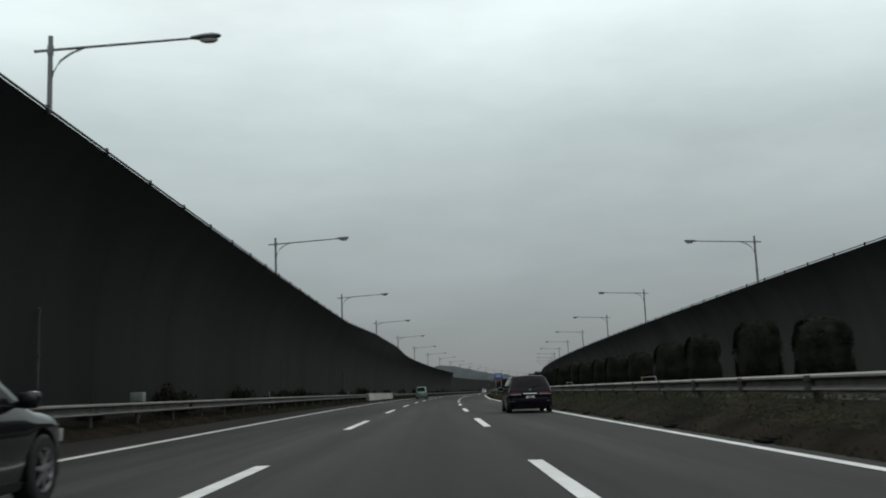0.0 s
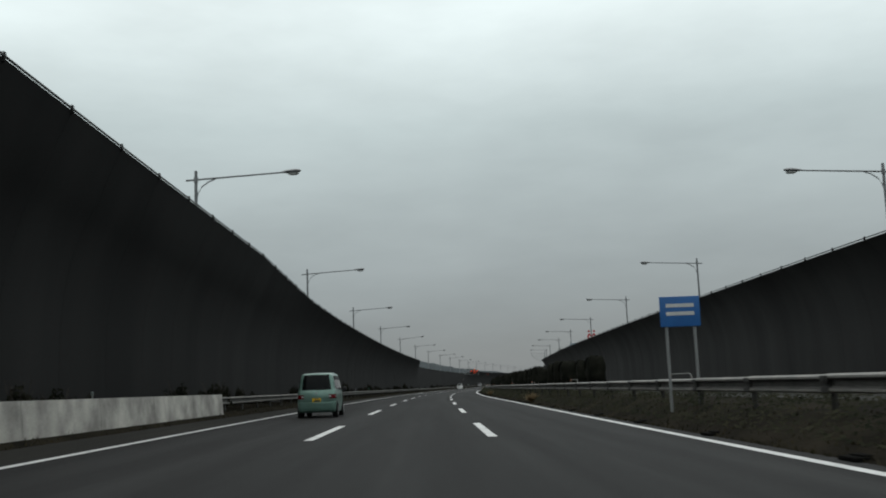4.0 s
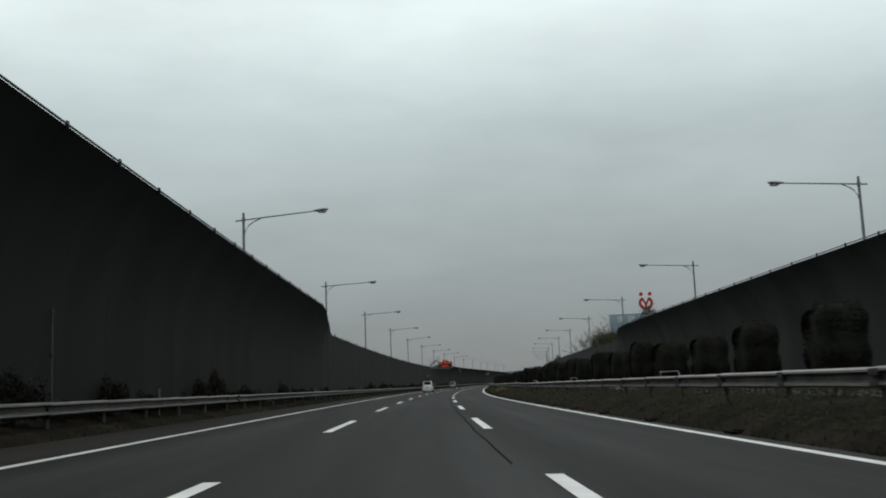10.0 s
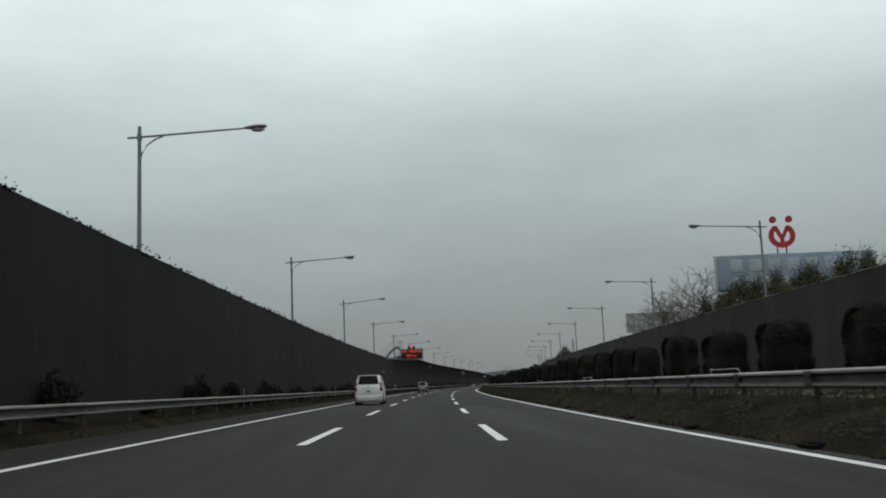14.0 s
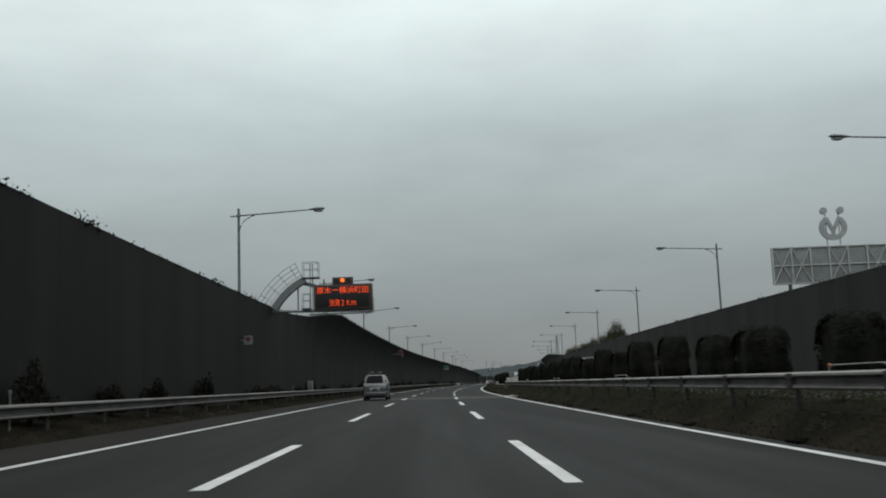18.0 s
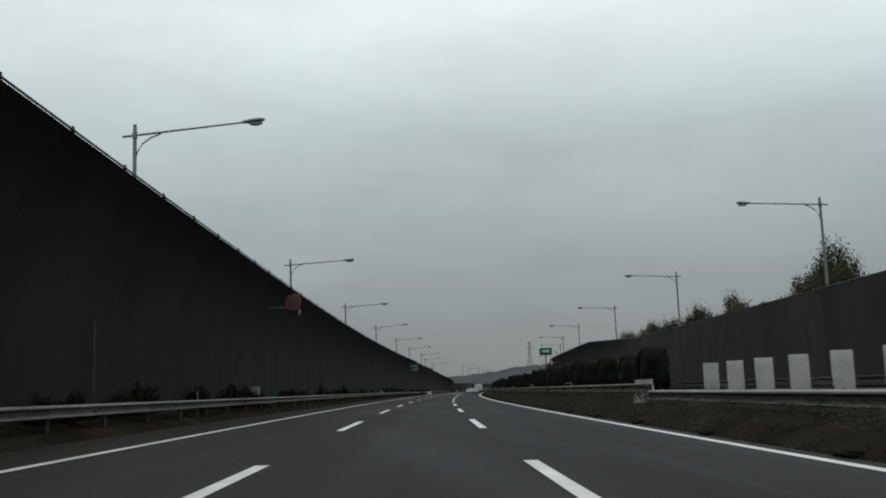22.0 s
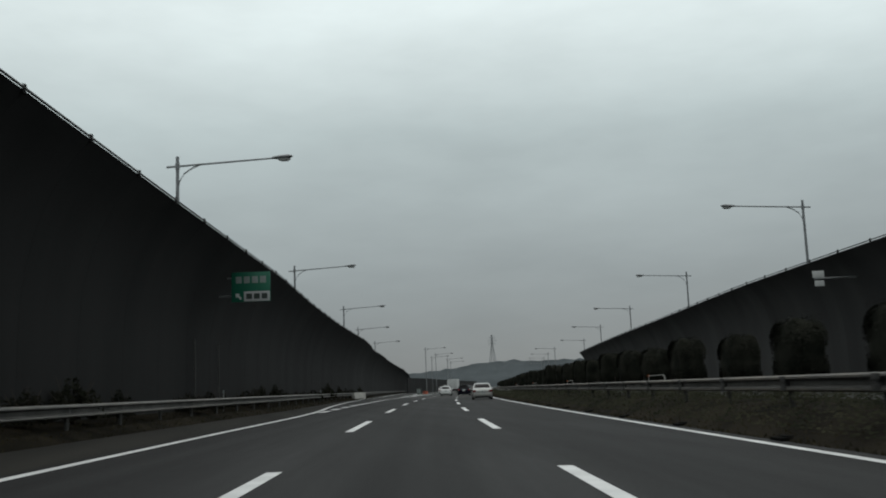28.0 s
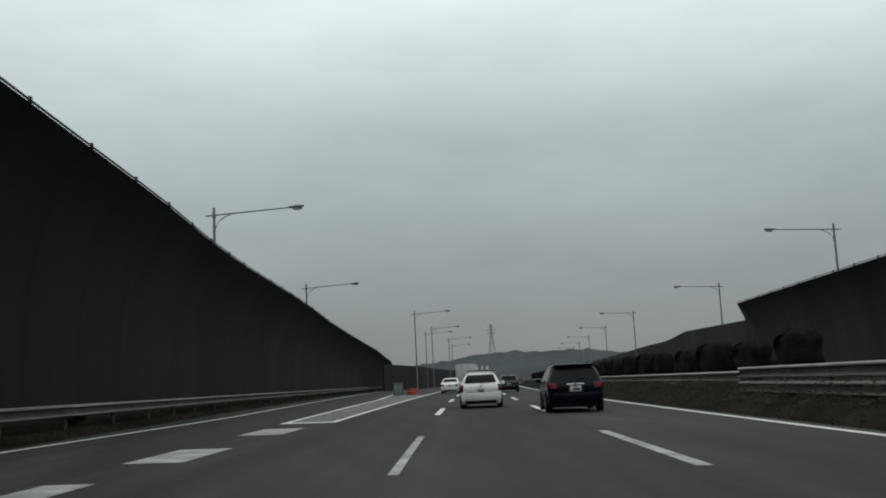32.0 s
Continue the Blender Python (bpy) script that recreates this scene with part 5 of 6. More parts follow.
def blades(name, n, y0, y1, lat_f, h_f, m, seed, hmin, hmax, wide, label, lean=0.45):
    """Grass: n thin blades, denser and shorter than they are apart."""
    rg = np.random.default_rng(seed)
    ys = np.sort(rg.uniform(y0, y1, n))
    base = np.array([at(y, a, h_f(y, a) - 0.02) for y, a in ((y, lat_f(y, u)) for y, u in zip(ys, rg.uniform(size=n)))])
    hh = rg.uniform(hmin, hmax, n)
    ang = rg.uniform(0, 6.28, n)
    w = rg.uniform(0.5, 1.0, n) * wide
    d = np.stack([np.cos(ang) * w, np.sin(ang) * w, np.zeros(n)], 1)
    tip = np.stack([rg.normal(size=n) * lean * hh, rg.normal(size=n) * lean * hh, hh], 1)
    v = np.stack([base - d, base + d, base + tip], 1).reshape(-1, 3)
    return tagged(new(name, mesh_of(name, v.tolist(), np.arange(3 * n).reshape(n, 3).tolist(), m)), label, "grass", kind="stuff")


RIGHT_H = lambda y, a: float(np.interp(a, [LINE_R(y) + 0.5, LINE_R(y) + 0.95, 7.2, 8.8], [-0.09, 0.15, 0.36, 0.45]))
LEFT_H = lambda y, a: float(np.interp(a - RAIL_L(y), [-0.8, -0.3, 0.25, 0.8], [0.47, 0.42, 0.30, fall(a) - 0.02]))
blades("verge_grass", 52000, -20, 860, lambda y, u: RAIL_L(y) - 0.8 + 1.6 * u, LEFT_H, M_GRASS, 11, 0.03, 0.12, 0.022, "short rough grass of the nearside verge")
blades("median_grass", 80000, -10, 900, lambda y, u: LINE_R(y) + 0.45 + 1.6 * u * u, RIGHT_H, M_GRASS, 12, 0.02, 0.10, 0.022, "short rough grass of the median bank")
# low leafy weeds under the guard rail
rg = np.random.default_rng(13)
P = []
while len(P) < 185000:
    y = rg.uniform(-10, 900)
    a = max(LINE_R(y) + 0.75, 6.3) + rg.uniform(0, 1.9) ** 1.1
    den = noise.noise(Vector((y * 0.22, a * 0.8, 1))) * 0.8 + noise.noise(Vector((y * 0.9, a * 2, 7))) * 0.5
    top = (0.12 + 0.30 * max(0, 0.55 + den)) * min(1, max(0.1, a - LINE_R(y) - 0.7) / 0.6)
    P.append(at(y, a, RIGHT_H(y, a) + rg.uniform(0.3, 1) * top))
tagged(new("median_weeds", leaf_cloud("median_weeds", np.array([tuple(p) for p in P]), 0.038, M_WEED, rg, np.tile((-0.5, -0.35, 0.79), (len(P), 1)))), "dark low weeds under the guard rail", "weeds", kind="stuff")
for k, (y, lat) in enumerate(((346.6, 6.5), (348.3, 6.6), (351.6, 6.5), (353.0, 6.7), (160.0, 6.6), (212.0, 6.4))):
    rg = np.random.default_rng(60 + k)
    vs, fs = [], []
    for j in range(420):
        a, hh = rg.uniform(0, 6.28), rg.uniform(0.25, 0.62)
        r0, r1 = rg.uniform(0, 0.25), rg.uniform(0.15, 0.75)
        p0 = Vector((math.cos(a) * r0, math.sin(a) * r0, 0))
        p1 = Vector((math.cos(a) * r1, math.sin(a) * r1, hh * (1.1 - 0.5 * r1)))
        d = Vector((-math.sin(a), math.cos(a), 0)) * 0.014
        b = len(vs)
        vs += [p0 - d, p0 + d, p1]
        fs.append((b, b + 1, b + 2))
    ob = new("dry_grass_tuft", mesh_of("dry_grass_tuft", vs, fs, M_DRY))
    ob.matrix_world = spot(y, lat, RIGHT_H(y, lat) - 0.04)
    tagged(ob, "pale dry grass tuft on the median", "grass", "dry tufts")

# low shrubs at the foot of the nearside wall
shrub_kinds = []
for sd in range(4):
    rg = np.random.default_rng(sd + 30)
    n = 1900
    u = rg.normal(size=(n, 3))
    u /= np.linalg.norm(u, axis=1)[:, None]
    p = u * rg.uniform(0.3, 1.0, n)[:, None] ** 0.5 * np.array([0.4, 0.7, 0.55]) * (1 + 0.35 * np.sin(u[:, :1] * 4 + sd) * np.cos(u[:, 1:2] * 5))
    p[:, 2] = np.abs(p[:, 2]) + 0.08
    t = thing("verge_shrub", Matrix.Identity(4), "dark straggly shrub at the foot of the wall", "shrub", "verge shrubs")
    part("foliage", leaf_cloud("foliage", p, 0.042, M_SHRUB, rg), None, t)
    bm = bmesh.new()
    for j in range(7):
        a = j * 0.9 + sd
        tube(bm, [(0, 0, -0.05), (0.15 * math.cos(a), 0.25 * math.sin(a), 0.35), (0.28 * math.cos(a), 0.5 * math.sin(a), rg.uniform(0.5, 0.85))], 0.014, 0.006, 5)
    part("stem", bm, M_BARK, t)
    shrub_kinds.append(t)
y, i = -10.0, 0
while y < 840:
    y += rng.choice((1.6, 2.2, 3.0, 4.2, 7.5))
    k = rng.uniform(0.6, 1.5)
    m = spot(y, WALL_L(y) + rng.uniform(0.35, 0.7), 0.46, rng.uniform(0, 360)) @ Matrix.Diagonal((k * 0.8, k * 0.8, k * rng.uniform(0.7, 1.5), 1))
    if i < 4:
        shrub_kinds[i].matrix_world = m
    else:
        copy_thing(rng.choice(shrub_kinds), m).matrix_basis = m
    i += 1

def grow(rg, p, d, length, r, depth, segs, tips):
    """Branches: straight pieces that fork and thin out."""
    q = p
    dd = d
    pts = [p]
    for k in range(3):
        dd = (dd + Vector((rg.normal(), rg.normal(), rg.normal() * 0.6 + 0.12)) * 0.16).normalized()
        q = q + dd * length / 3
        pts.append(q)
    segs.append((pts, r, r * 0.62))
    if depth == 0:
        tips.append(q)
        return
    for k in range(3 if depth > 2 else 2 + (rg.uniform() < 0.5)):
        a = rg.uniform(0, 6.28)
        side = Vector((math.cos(a), math.sin(a), 0))
        nd = (dd * rg.uniform(0.7, 1.0) + side * rg.uniform(0.45, 0.85)).normalized()
        grow(rg, pts[2 + (k % 2)], nd, length * rg.uniform(0.62, 0.8), r * 0.58, depth - 1, segs, tips)


def tree_variant(seed, h, bare, label):
    rg = np.random.default_rng(seed)
    segs, tips = [], []
    grow(rg, Vector((0, 0, -0.2)), Vector((0, 0, 1)), h * 0.33, h * 0.016, 6 if bare else 3, segs, tips)
    t = thing("tree", Matrix.Identity(4), label, "tree", "trees behind the wall")
    bm = bmesh.new()
    tube(bm, *[segs[0][0], segs[0][1], segs[0][2]], n=8)
    part("trunk", bm, M_BARK, t)
    bm = bmesh.new()
    for pts, a, b in segs[1:]:
        tube(bm, pts, max(a, 0.009), max(b, 0.006), 4, cap=False)
    part("limbwork", bm, M_TWIG if bare else M_BARK, t)
    if not bare:
        P = []
        for q in tips + [s[0][2] for s in segs[4:]]:
            n = 300
            P.append(np.array(q) + rg.normal(size=(n, 3)) * np.array([0.32, 0.32, 0.30]) * h / 8)
        part("crown", leaf_cloud("crown", np.vstack(P), 0.065, M_BUSH, rg), None, t)
    return t


def crown_top(t):
    return max(v.co.z for c in t.children for v in c.data.vertices)


bare_kinds = [tree_variant(70 + k, 11.5, True, "bare winter tree with spreading brown branches") for k in range(3)]
leafy_kinds = [tree_variant(80 + k, 8.0, False, "bushy evergreen tree behind the noise barrier") for k in range(4)]


def plant(kinds, count, y, lat, top, wide, turn):
    """The next tree of these kinds, scaled to a height of top metres over the road."""
    src = kinds[count % len(kinds)]
    k = (top - 0.4) / crown_top(src)
    m = spot(y, lat, 0.4, turn) @ Matrix.Diagonal((k * wide, k * wide, k, 1))
    if count < len(kinds):
        src.matrix_world = m
    else:
        copy_thing(src, m).matrix_basis = m


rg2 = random.Random(9)
for i, (y, lat, top) in enumerate(((484, 34, 14.5), (489, 37, 17.0), (493, 34, 14), (479, 33, 13.5), (430, 35, 10.5), (437, 36, 11.5), (445, 35, 11))):
    plant(bare_kinds, i, y, lat, top, 1.05, rg2.uniform(0, 360))
spots = [(618 + 5.2 * k + rg2.uniform(-2, 2), 29.3 + rg2.uniform(0, 2), rg2.choice((7.8, 8.6, 9.2, 10.2))) for k in range(19)] + [(630, 29, 11.4), (635, 30, 9.6), (676, 30, 9.3), (683, 30.5, 9.9), (690, 30, 9.4), (697, 31, 10.1), (705, 30.5, 9.5), (713, 31, 9.8)]
spots += [(416, 31, 9.3), (422, 31, 9.8), (428, 31.5, 10), (434, 31, 10.3), (440, 32, 10.6), (447, 31.5, 11), (454, 32, 11.4), (461, 32, 11.5)]
spots += [(385, 27.5, 11.2), (391, 28.5, 9.6), (397, 29.5, 7.5), (404, 29.5, 7.2), (411, 30, 7.4), (419, 30, 7.4), (427, 29.6, 7.6)]
spots += [(374 + 9 * k, -12.4 - rg2.uniform(0, 0.6), 6.5 + 0.3 * (k % 3)) for k in range(6)] + [(424, -12.4, 6.9), (500, -12.4, 6.8), (508, -12.8, 7.2)]
for i, (y, lat, top) in enumerate(spots):
    plant(leafy_kinds, i, y, lat, top, (0.5 if top > 9.5 else 0.8) if lat > 0 else 0.55, rg2.uniform(0, 360))

# creepers along the top of the plain walls
for nm, y0, y1, wf, pf, sd in (("wall_creeper", 336, 524, WALL_L, PLAIN_L, 41), ("wall_creeper", 388, 676, WALL_R, PLAIN_R, 42)):
    rg = np.random.default_rng(sd)
    P = []
    for k in range(int((y1 - y0) * 26)):
        y = rg.uniform(y0, y1)
        dens = noise.noise(Vector((y * 0.35, sd, 0))) + 0.6 * noise.noise(Vector((y * 1.3, sd, 5)))
        if rg.uniform(-0.25, 0.55) < dens:
            P.append(at(y, wf(y) + rg.normal() * 0.09 - 0.03 * np.sign(wf(y)), pf(y) + abs(rg.normal()) * 0.10 * (1 + dens) - 0.12))
    tagged(new(nm, leaf_cloud(nm, np.array([tuple(p) for p in P]), 0.06, M_LEAF, rg)), "dark creeper growing over the top of the wall", "creeper", kind="stuff")

# ---------------------------------------------------------------- distance
ridge = tab((-900, 26), (-620, 42), (-512, 54), (-475, 46), (-438, 37), (-330, 22), (-250, 22), (-190, 26), (-150, 29), (-127, 32), (-106, 36), (-67, 38), (-30, 36.5), (25, 36), (70, 30), (120, 20), (300, 14), (600, 8))
vs, fs = [], []
RX = span(-900, 600, 7)
for j, (yy, k) in enumerate(((1820, 0.0), (1850, 0.45), (1880, 0.8), (1900, 1.0), (1950, 1.0), (2050, 0.4), (2150, 0))):
    for a in RX:
        h = ridge(a) * k
        if k:
            h += 2.6 * noise.noise(Vector((a * 0.09, yy * 0.05, 3))) * k + 1.4 * noise.noise(Vector((a * 0.3, yy * 0.2, 8))) * k
        vs.append(at(yy, a, h - 4))
nx = len(RX)
for j in range(6):
    for i in range(nx - 1):
        a = j * nx + i
        fs.append((a, a + 1, a + 1 + nx, a + nx))
structure("backdrop", mesh_of("wooded_hill", vs, fs, M_HILL), "low wooded hill with haze painted into its colour", "hill")
bm = bmesh.new()
PH = 39.0
for sx in (-1, 1):
    for sy in (-1, 1):
        tube(bm, [(sx * 4.2, sy * 4.2, 0), (sx * 1.1, sy * 1.1, PH * 0.62), (sx * 0.8, sy * 0.8, PH)], 0.22, 0.16, 5)
pyl = thing("pylon", Matrix.Translation(at(1925, -90.5, 30)), "grey lattice power pylon on the hill", "pylon")
part("lattice", bm, M_FAR, pyl)
bm = bmesh.new()
for k in range(9):
    z0, z1 = PH * k / 9, PH * (k + 1) / 9
    w0, w1 = (float(np.interp(z, [0, PH * 0.62, PH], [4.2, 1.1, 0.8])) for z in (z0, z1))
    for s in (-1, 1):
        tube(bm, [(-w0, s * w0, z0), (w1, s * w1, z1)], 0.12, n=4)
        tube(bm, [(w0, s * w0, z0), (-w1, s * w1, z1)], 0.12, n=4)
        tube(bm, [(s * w0, -w0, z0), (s * w1, w1, z1)], 0.12, n=4)
part("bracing", bm, M_FAR, pyl)
for z, w in ((0.70, 5.0), (0.80, 6.0), (0.90, 4.6)):
    part("cross_arm", boxed((0, 0, PH * z), (2 * w, 0.5, 0.5)), M_FAR, pyl)

# ---------------------------------------------------------------- median and verge furniture
for k in range(2, 15):
    y = 556.4 + 2.32 * k
    t = thing("glare_board", spot(y, HEDGE, 0.4), "cream glare-shield board standing in the median gap", "board", "glare boards")
    part("panel", boxed((0, 0, 0.70), (0.46, 0.05, 0.80), 0.02), M_CREAM, t)
    part("post", tubed([(0, 0.05, -0.05), (0, 0.05, 0.9)], 0.03, n=6), M_GALV, t)
for y in (561.0, 591.6):
    bm = bmesh.new()
    loft(bm, [[(x, yy, z) for x, z in ((-0.28, -0.4), (-0.16, 0.55), (0.16, 0.55), (0.28, -0.4))] for yy in (-0.6, 0.6)])
    t = thing("concrete_block", spot(y, RAIL_R + 0.15, 0.5), "weathered concrete end block of the guard rail", "barrier", "concrete blocks")
    part("block", bm, M_CONC, t, smooth=False)
    part("cap", boxed((0, 0, 0.57), (0.36, 1.2, 0.04), 0.01), M_CONC, t)
# concrete parapet on the nearside, and the one at the exit
def parapet(y0, y1, lat, h0, h1, label):
    t = thing("concrete_parapet", spot(y0, lat, 0), label, "barrier", "concrete parapets")
    n = max(1, round((y1 - y0) / 5))
    for k in range(n):
        a, b = y0 + (y1 - y0) * k / n + 0.015, y0 + (y1 - y0) * (k + 1) / n - 0.015
        me = sweep("parapet_block", [a, b], lambda y: [(lat + 0.2, h0), (lat + 0.12, h1), (lat - 0.12, h1), (lat - 0.2, h0)], M_CONC, True)
        ob = new("parapet_block", me)
        ob.parent = t
        ob.matrix_parent_inverse = t.matrix_world.inverted()


parapet(108, 143, -8.1, 0.02, 1.08, "pale weathered concrete parapet beside the nearside lane")
parapet(822.0, 834.0, -10.0, 0.0, 0.98, "stained pale concrete barrier at the exit")


def sign_post(t, x, z0, z1, r=0.04, m=M_GALV):
    part("post", tubed([(x, 0.04, z0), (x, 0.04, z1)], r, n=8), m, t)


# blue sign in the median
t = thing("blue_sign", spot(126, 7.0, 0.3), "blue road sign on posts in the median", "road sign")
M_BLUE = mat("sign_blue", (0.02, 0.11, 0.32), 0.45, var=0.08, scale=0.5, fine=20, bump=0.0)
part("board", boxed((0, 0, 2.35), (1.0, 0.04, 0.75), 0.01), M_BLUE, t)
for s in (-0.35, 0.35):
    sign_post(t, s, -0.1, 2.7)
for z in (2.5, 2.3):
    part("text_bar", boxed((0, -0.024, z), (0.7, 0.006, 0.09)), M_WHITE, t)
# small green marker in the median
t = thing("green_marker", spot(615.9, 7.0, 0.3), "small green distance marker on a post in the median", "road sign")
part("board", boxed((0, 0, 2.7), (0.72, 0.03, 0.42), 0.05), M_GREEN, t)
sign_post(t, 0, -0.1, 2.9, 0.028, M_WPOST)
part("text_bar", boxed((0, -0.019, 2.72), (0.42, 0.006, 0.14)), M_WHITE, t)
# direction sign on the nearside wall
t = thing("direction_sign", spot(755.9, -7.58, 0), "green direction sign with a white exit panel on the wall", "road sign")
part("board", boxed((0, 0, 5.78), (1.72, 0.05, 1.32), 0.015), M_GREEN, t)
part("exit_panel", boxed((0.26, -0.03, 5.36), (1.14, 0.02, 0.44), 0.008), M_PALE, t, "dull white exit name panel")
for k in range(4):
    part("text_bar", boxed((-0.54 + 0.36 * k, -0.030, 6.1), (0.26, 0.012, 0.3)), M_DULL, t)
for k in range(3):
    part("text_bar", boxed((-0.08 + 0.34 * k, -0.044, 5.36), (0.26, 0.012, 0.24)), M_PBAR, t)
bm = bmesh.new()
ar = [(-0.12, -0.14), (0.02, 0.0), (0.08, -0.06), (0.10, 0.14), (-0.10, 0.12), (-0.04, 0.06), (-0.18, -0.08)]
lo = [bm.verts.new((-0.58 - x, -0.026, 5.36 + z)) for x, z in ar]
hi = [bm.verts.new((-0.58 - x, -0.036, 5.36 + z)) for x, z in ar]
bm.faces.new(hi)
for i in range(7):
    bm.faces.new((lo[i], lo[(i + 1) % 7], hi[(i + 1) % 7], hi[i]))
part("arrow", bm, M_WHITE, t, smooth=False)
for z in (5.4, 6.2):
    part("bracket", tubed([(-0.8, 0.06, z), (-1.95, 0.1, z)], 0.035, n=6), M_GALV, t)
# round variable speed sign
t = thing("speed_sign", spot(614.2, -7.35, 0), "round faded red speed sign with a dark face", "road sign")
bm = bmesh.new()
loft(bm, [[(q * math.cos(a), y, 6.22 + q * math.sin(a)) for a in (2 * math.pi * j / 28 for j in range(28))] for q, y in ((0.46, 0.06), (0.47, 0.0), (0.46, -0.03), (0.31, -0.03), (0.31, 0.0))], cap=True)
part("ring", bm, M_FADED, t, "faded red ring")
bm = bmesh.new()
loft(bm, [[(q * math.cos(a), y, 6.22 + q * math.sin(a)) for a in (2 * math.pi * j / 24 for j in range(24))] for q, y in ((0.32, 0.0), (0.32, -0.012))])
part("face", bm, M_BROWN, t)
part("arm", tubed([(0.3, 0.1, 5.92), (-2.15, 0.1, 5.98)], 0.05, n=8), M_LAMP, t)
part("lamp_box", boxed((0.33, 0.08, 5.66), (0.12, 0.12, 0.3), 0.02), M_GALV, t)
# triangle plate on the nearside wall
t = thing("triangle_sign", spot(509.4, -9.1, 0), "dull white square plate with a faded red triangle", "road sign")
part("plate", boxed((0, 0, 3.7), (0.46, 0.03, 0.46), 0.01), M_DULL, t)
bm = bmesh.new()
loft(bm, [[(x, y, z) for x, z in ((-0.17, 3.85), (0.17, 3.85), (0.0, 3.54))] for y in (-0.014, -0.022)])
part("triangle", bm, M_FADED, t, smooth=False)
part("bracket", boxed((-0.3, 0.03, 3.7), (0.26, 0.05, 0.08), 0.01), M_GALV, t)
# signs and boxes along the nearside and the far wall
t = thing("wall_sign", spot(763.9, 20.9, 0), "small white sign on an arm from the far wall", "road sign")
part("board", boxed((0, 0, 6.2), (0.62, 0.04, 0.36), 0.01), M_WHITE, t)
part("board", boxed((0.03, 0, 5.72), (0.5, 0.04, 0.3), 0.01), M_WHITE, t)
part("arm", tubed([(-0.2, 0.05, 5.98), (2.6, 0.1, 6.0)], 0.045, n=8), M_GALV, t)
for y, lat, z, w, h, lab in ((531.6, -9.0, 0.62, 0.38, 1.05, "pale grey roadside cabinet beside the guard rail"), (612.6, -9.25, 0.95, 0.46, 0.62, "weathered white roadside box behind the guard rail"),
                             (702.2, -9.0, 0.66, 0.4, 0.62, "small pale roadside box behind the guard rail"),
                             (31.0, -8.9, 0.86, 0.4, 0.42, "small pale roadside box behind the guard rail")):
    t = thing("roadside_box", spot(y, lat, z), lab, "box", "roadside boxes")
    part("case", boxed((0, 0, h * 0.62), (w, 0.35, h * 0.72), 0.03), M_DULL, t)
    part("plinth", boxed((0, 0, 0.14 - z / 2 + 0.2), (w * 0.3, 0.12, h * 0.26 + z - 0.3), 0.01), M_POST, t)
    part("door", boxed((0, -0.178, h * 0.62), (w * 0.82, 0.012, h * 0.6), 0.008), M_DULL, t)
t = thing("distance_post", spot(617.2, -9.05, 0.4), "small green distance post behind the guard rail", "road sign")
part("plate", boxed((0, 0, 0.78), (0.26, 0.03, 0.42), 0.02), M_GREEN, t)
sign_post(t, 0, -0.05, 0.95, 0.025)
t = thing("distance_post", spot(229.3, -9.0, 0.4), "two small stacked green plates behind the guard rail", "road sign")
for z in (0.62, 0.86):
    part("plate", boxed((0, 0, z), (0.44, 0.03, 0.18), 0.012), M_GREEN, t)
    part("text_bar", boxed((0, -0.018, z), (0.3, 0.006, 0.07)), M_DULL, t)
sign_post(t, 0, -0.05, 0.95, 0.025)
for k in range(22):
    y = 12 + 39.0 * k + (k % 3) * 1.5
    t = thing("delineator", spot(y, RAIL_L(y) - 0.22, 0.4), "thin roadside delineator post with a pale reflector", "marker post", "delineators")
    part("post", tubed([(0, 0, -0.05), (0, 0, 0.78)], 0.022, n=6), M_GALV, t)
    part("reflector", boxed((0, -0.02, 0.82), (0.07, 0.03, 0.10), 0.015), M_DULL, t)
# gore furniture at the exit
t = thing("crash_cushion", spot(908, -6.6, 0), "faded orange crash cushion at the exit gore", "barrier")
M_ORANGE = mat("faded_orange", (0.42, 0.075, 0.03), 0.6, var=0.15, scale=0.4)
for k in range(3):
    d = part("drum", tubed([(0, 1.05 * k, 0), (0, 1.05 * k, 0.66)], 0.46, n=14), M_ORANGE, t)
    part("band", tubed([(0, 1.05 * k, 0.38), (0, 1.05 * k, 0.44)], 0.466, n=14), M_DULL, d)
t = thing("toll_cabinet", spot(906, -7.75, 0), "dull green cabinet with pale doors beside the exit lane", "cabinet")
part("case", boxed((0, 0, 0.66), (0.86, 0.6, 1.06), 0.03), mat("cabinet_green", (0.075, 0.10, 0.085), 0.6, var=0.15, scale=0.5), t)
part("plinth", boxed((0, 0, 0.07), (0.94, 0.7, 0.16), 0.01), M_CONC, t)
part("cap", boxed((0, 0, 1.21), (0.96, 0.7, 0.06), 0.015), M_DULL, t)
for x in (-0.2, 0.2):
    part("door", boxed((x, -0.31, 0.66), (0.30, 0.02, 0.84), 0.01), M_DULL, t, "pale grey door")

# low wall of the main carriageway beyond the exit, and conduits on the nearside wall
far = thing("far_barrier", spot(955, -14.6, 0), "low dark noise barrier beyond the exit gore", "noise barrier")
FAR = tab((955, -14.6), (985, -12.0), (1050, -11.5), (1130, -11.0), (1250, -11.0))
for k in range(46):
    a, b = 955 + 5 * k + 0.01, 955 + 5 * k + 4.99
    ob = new("panel", sweep("panel", [a, b], lambda y: [(FAR(y) + 0.08, -0.1), (FAR(y) + 0.08, 4.15), (FAR(y) - 0.08, 4.15), (FAR(y) - 0.08, -0.1)], M_WALL, True))
    ob.parent = far
    ob.matrix_parent_inverse = far.matrix_world.inverted()
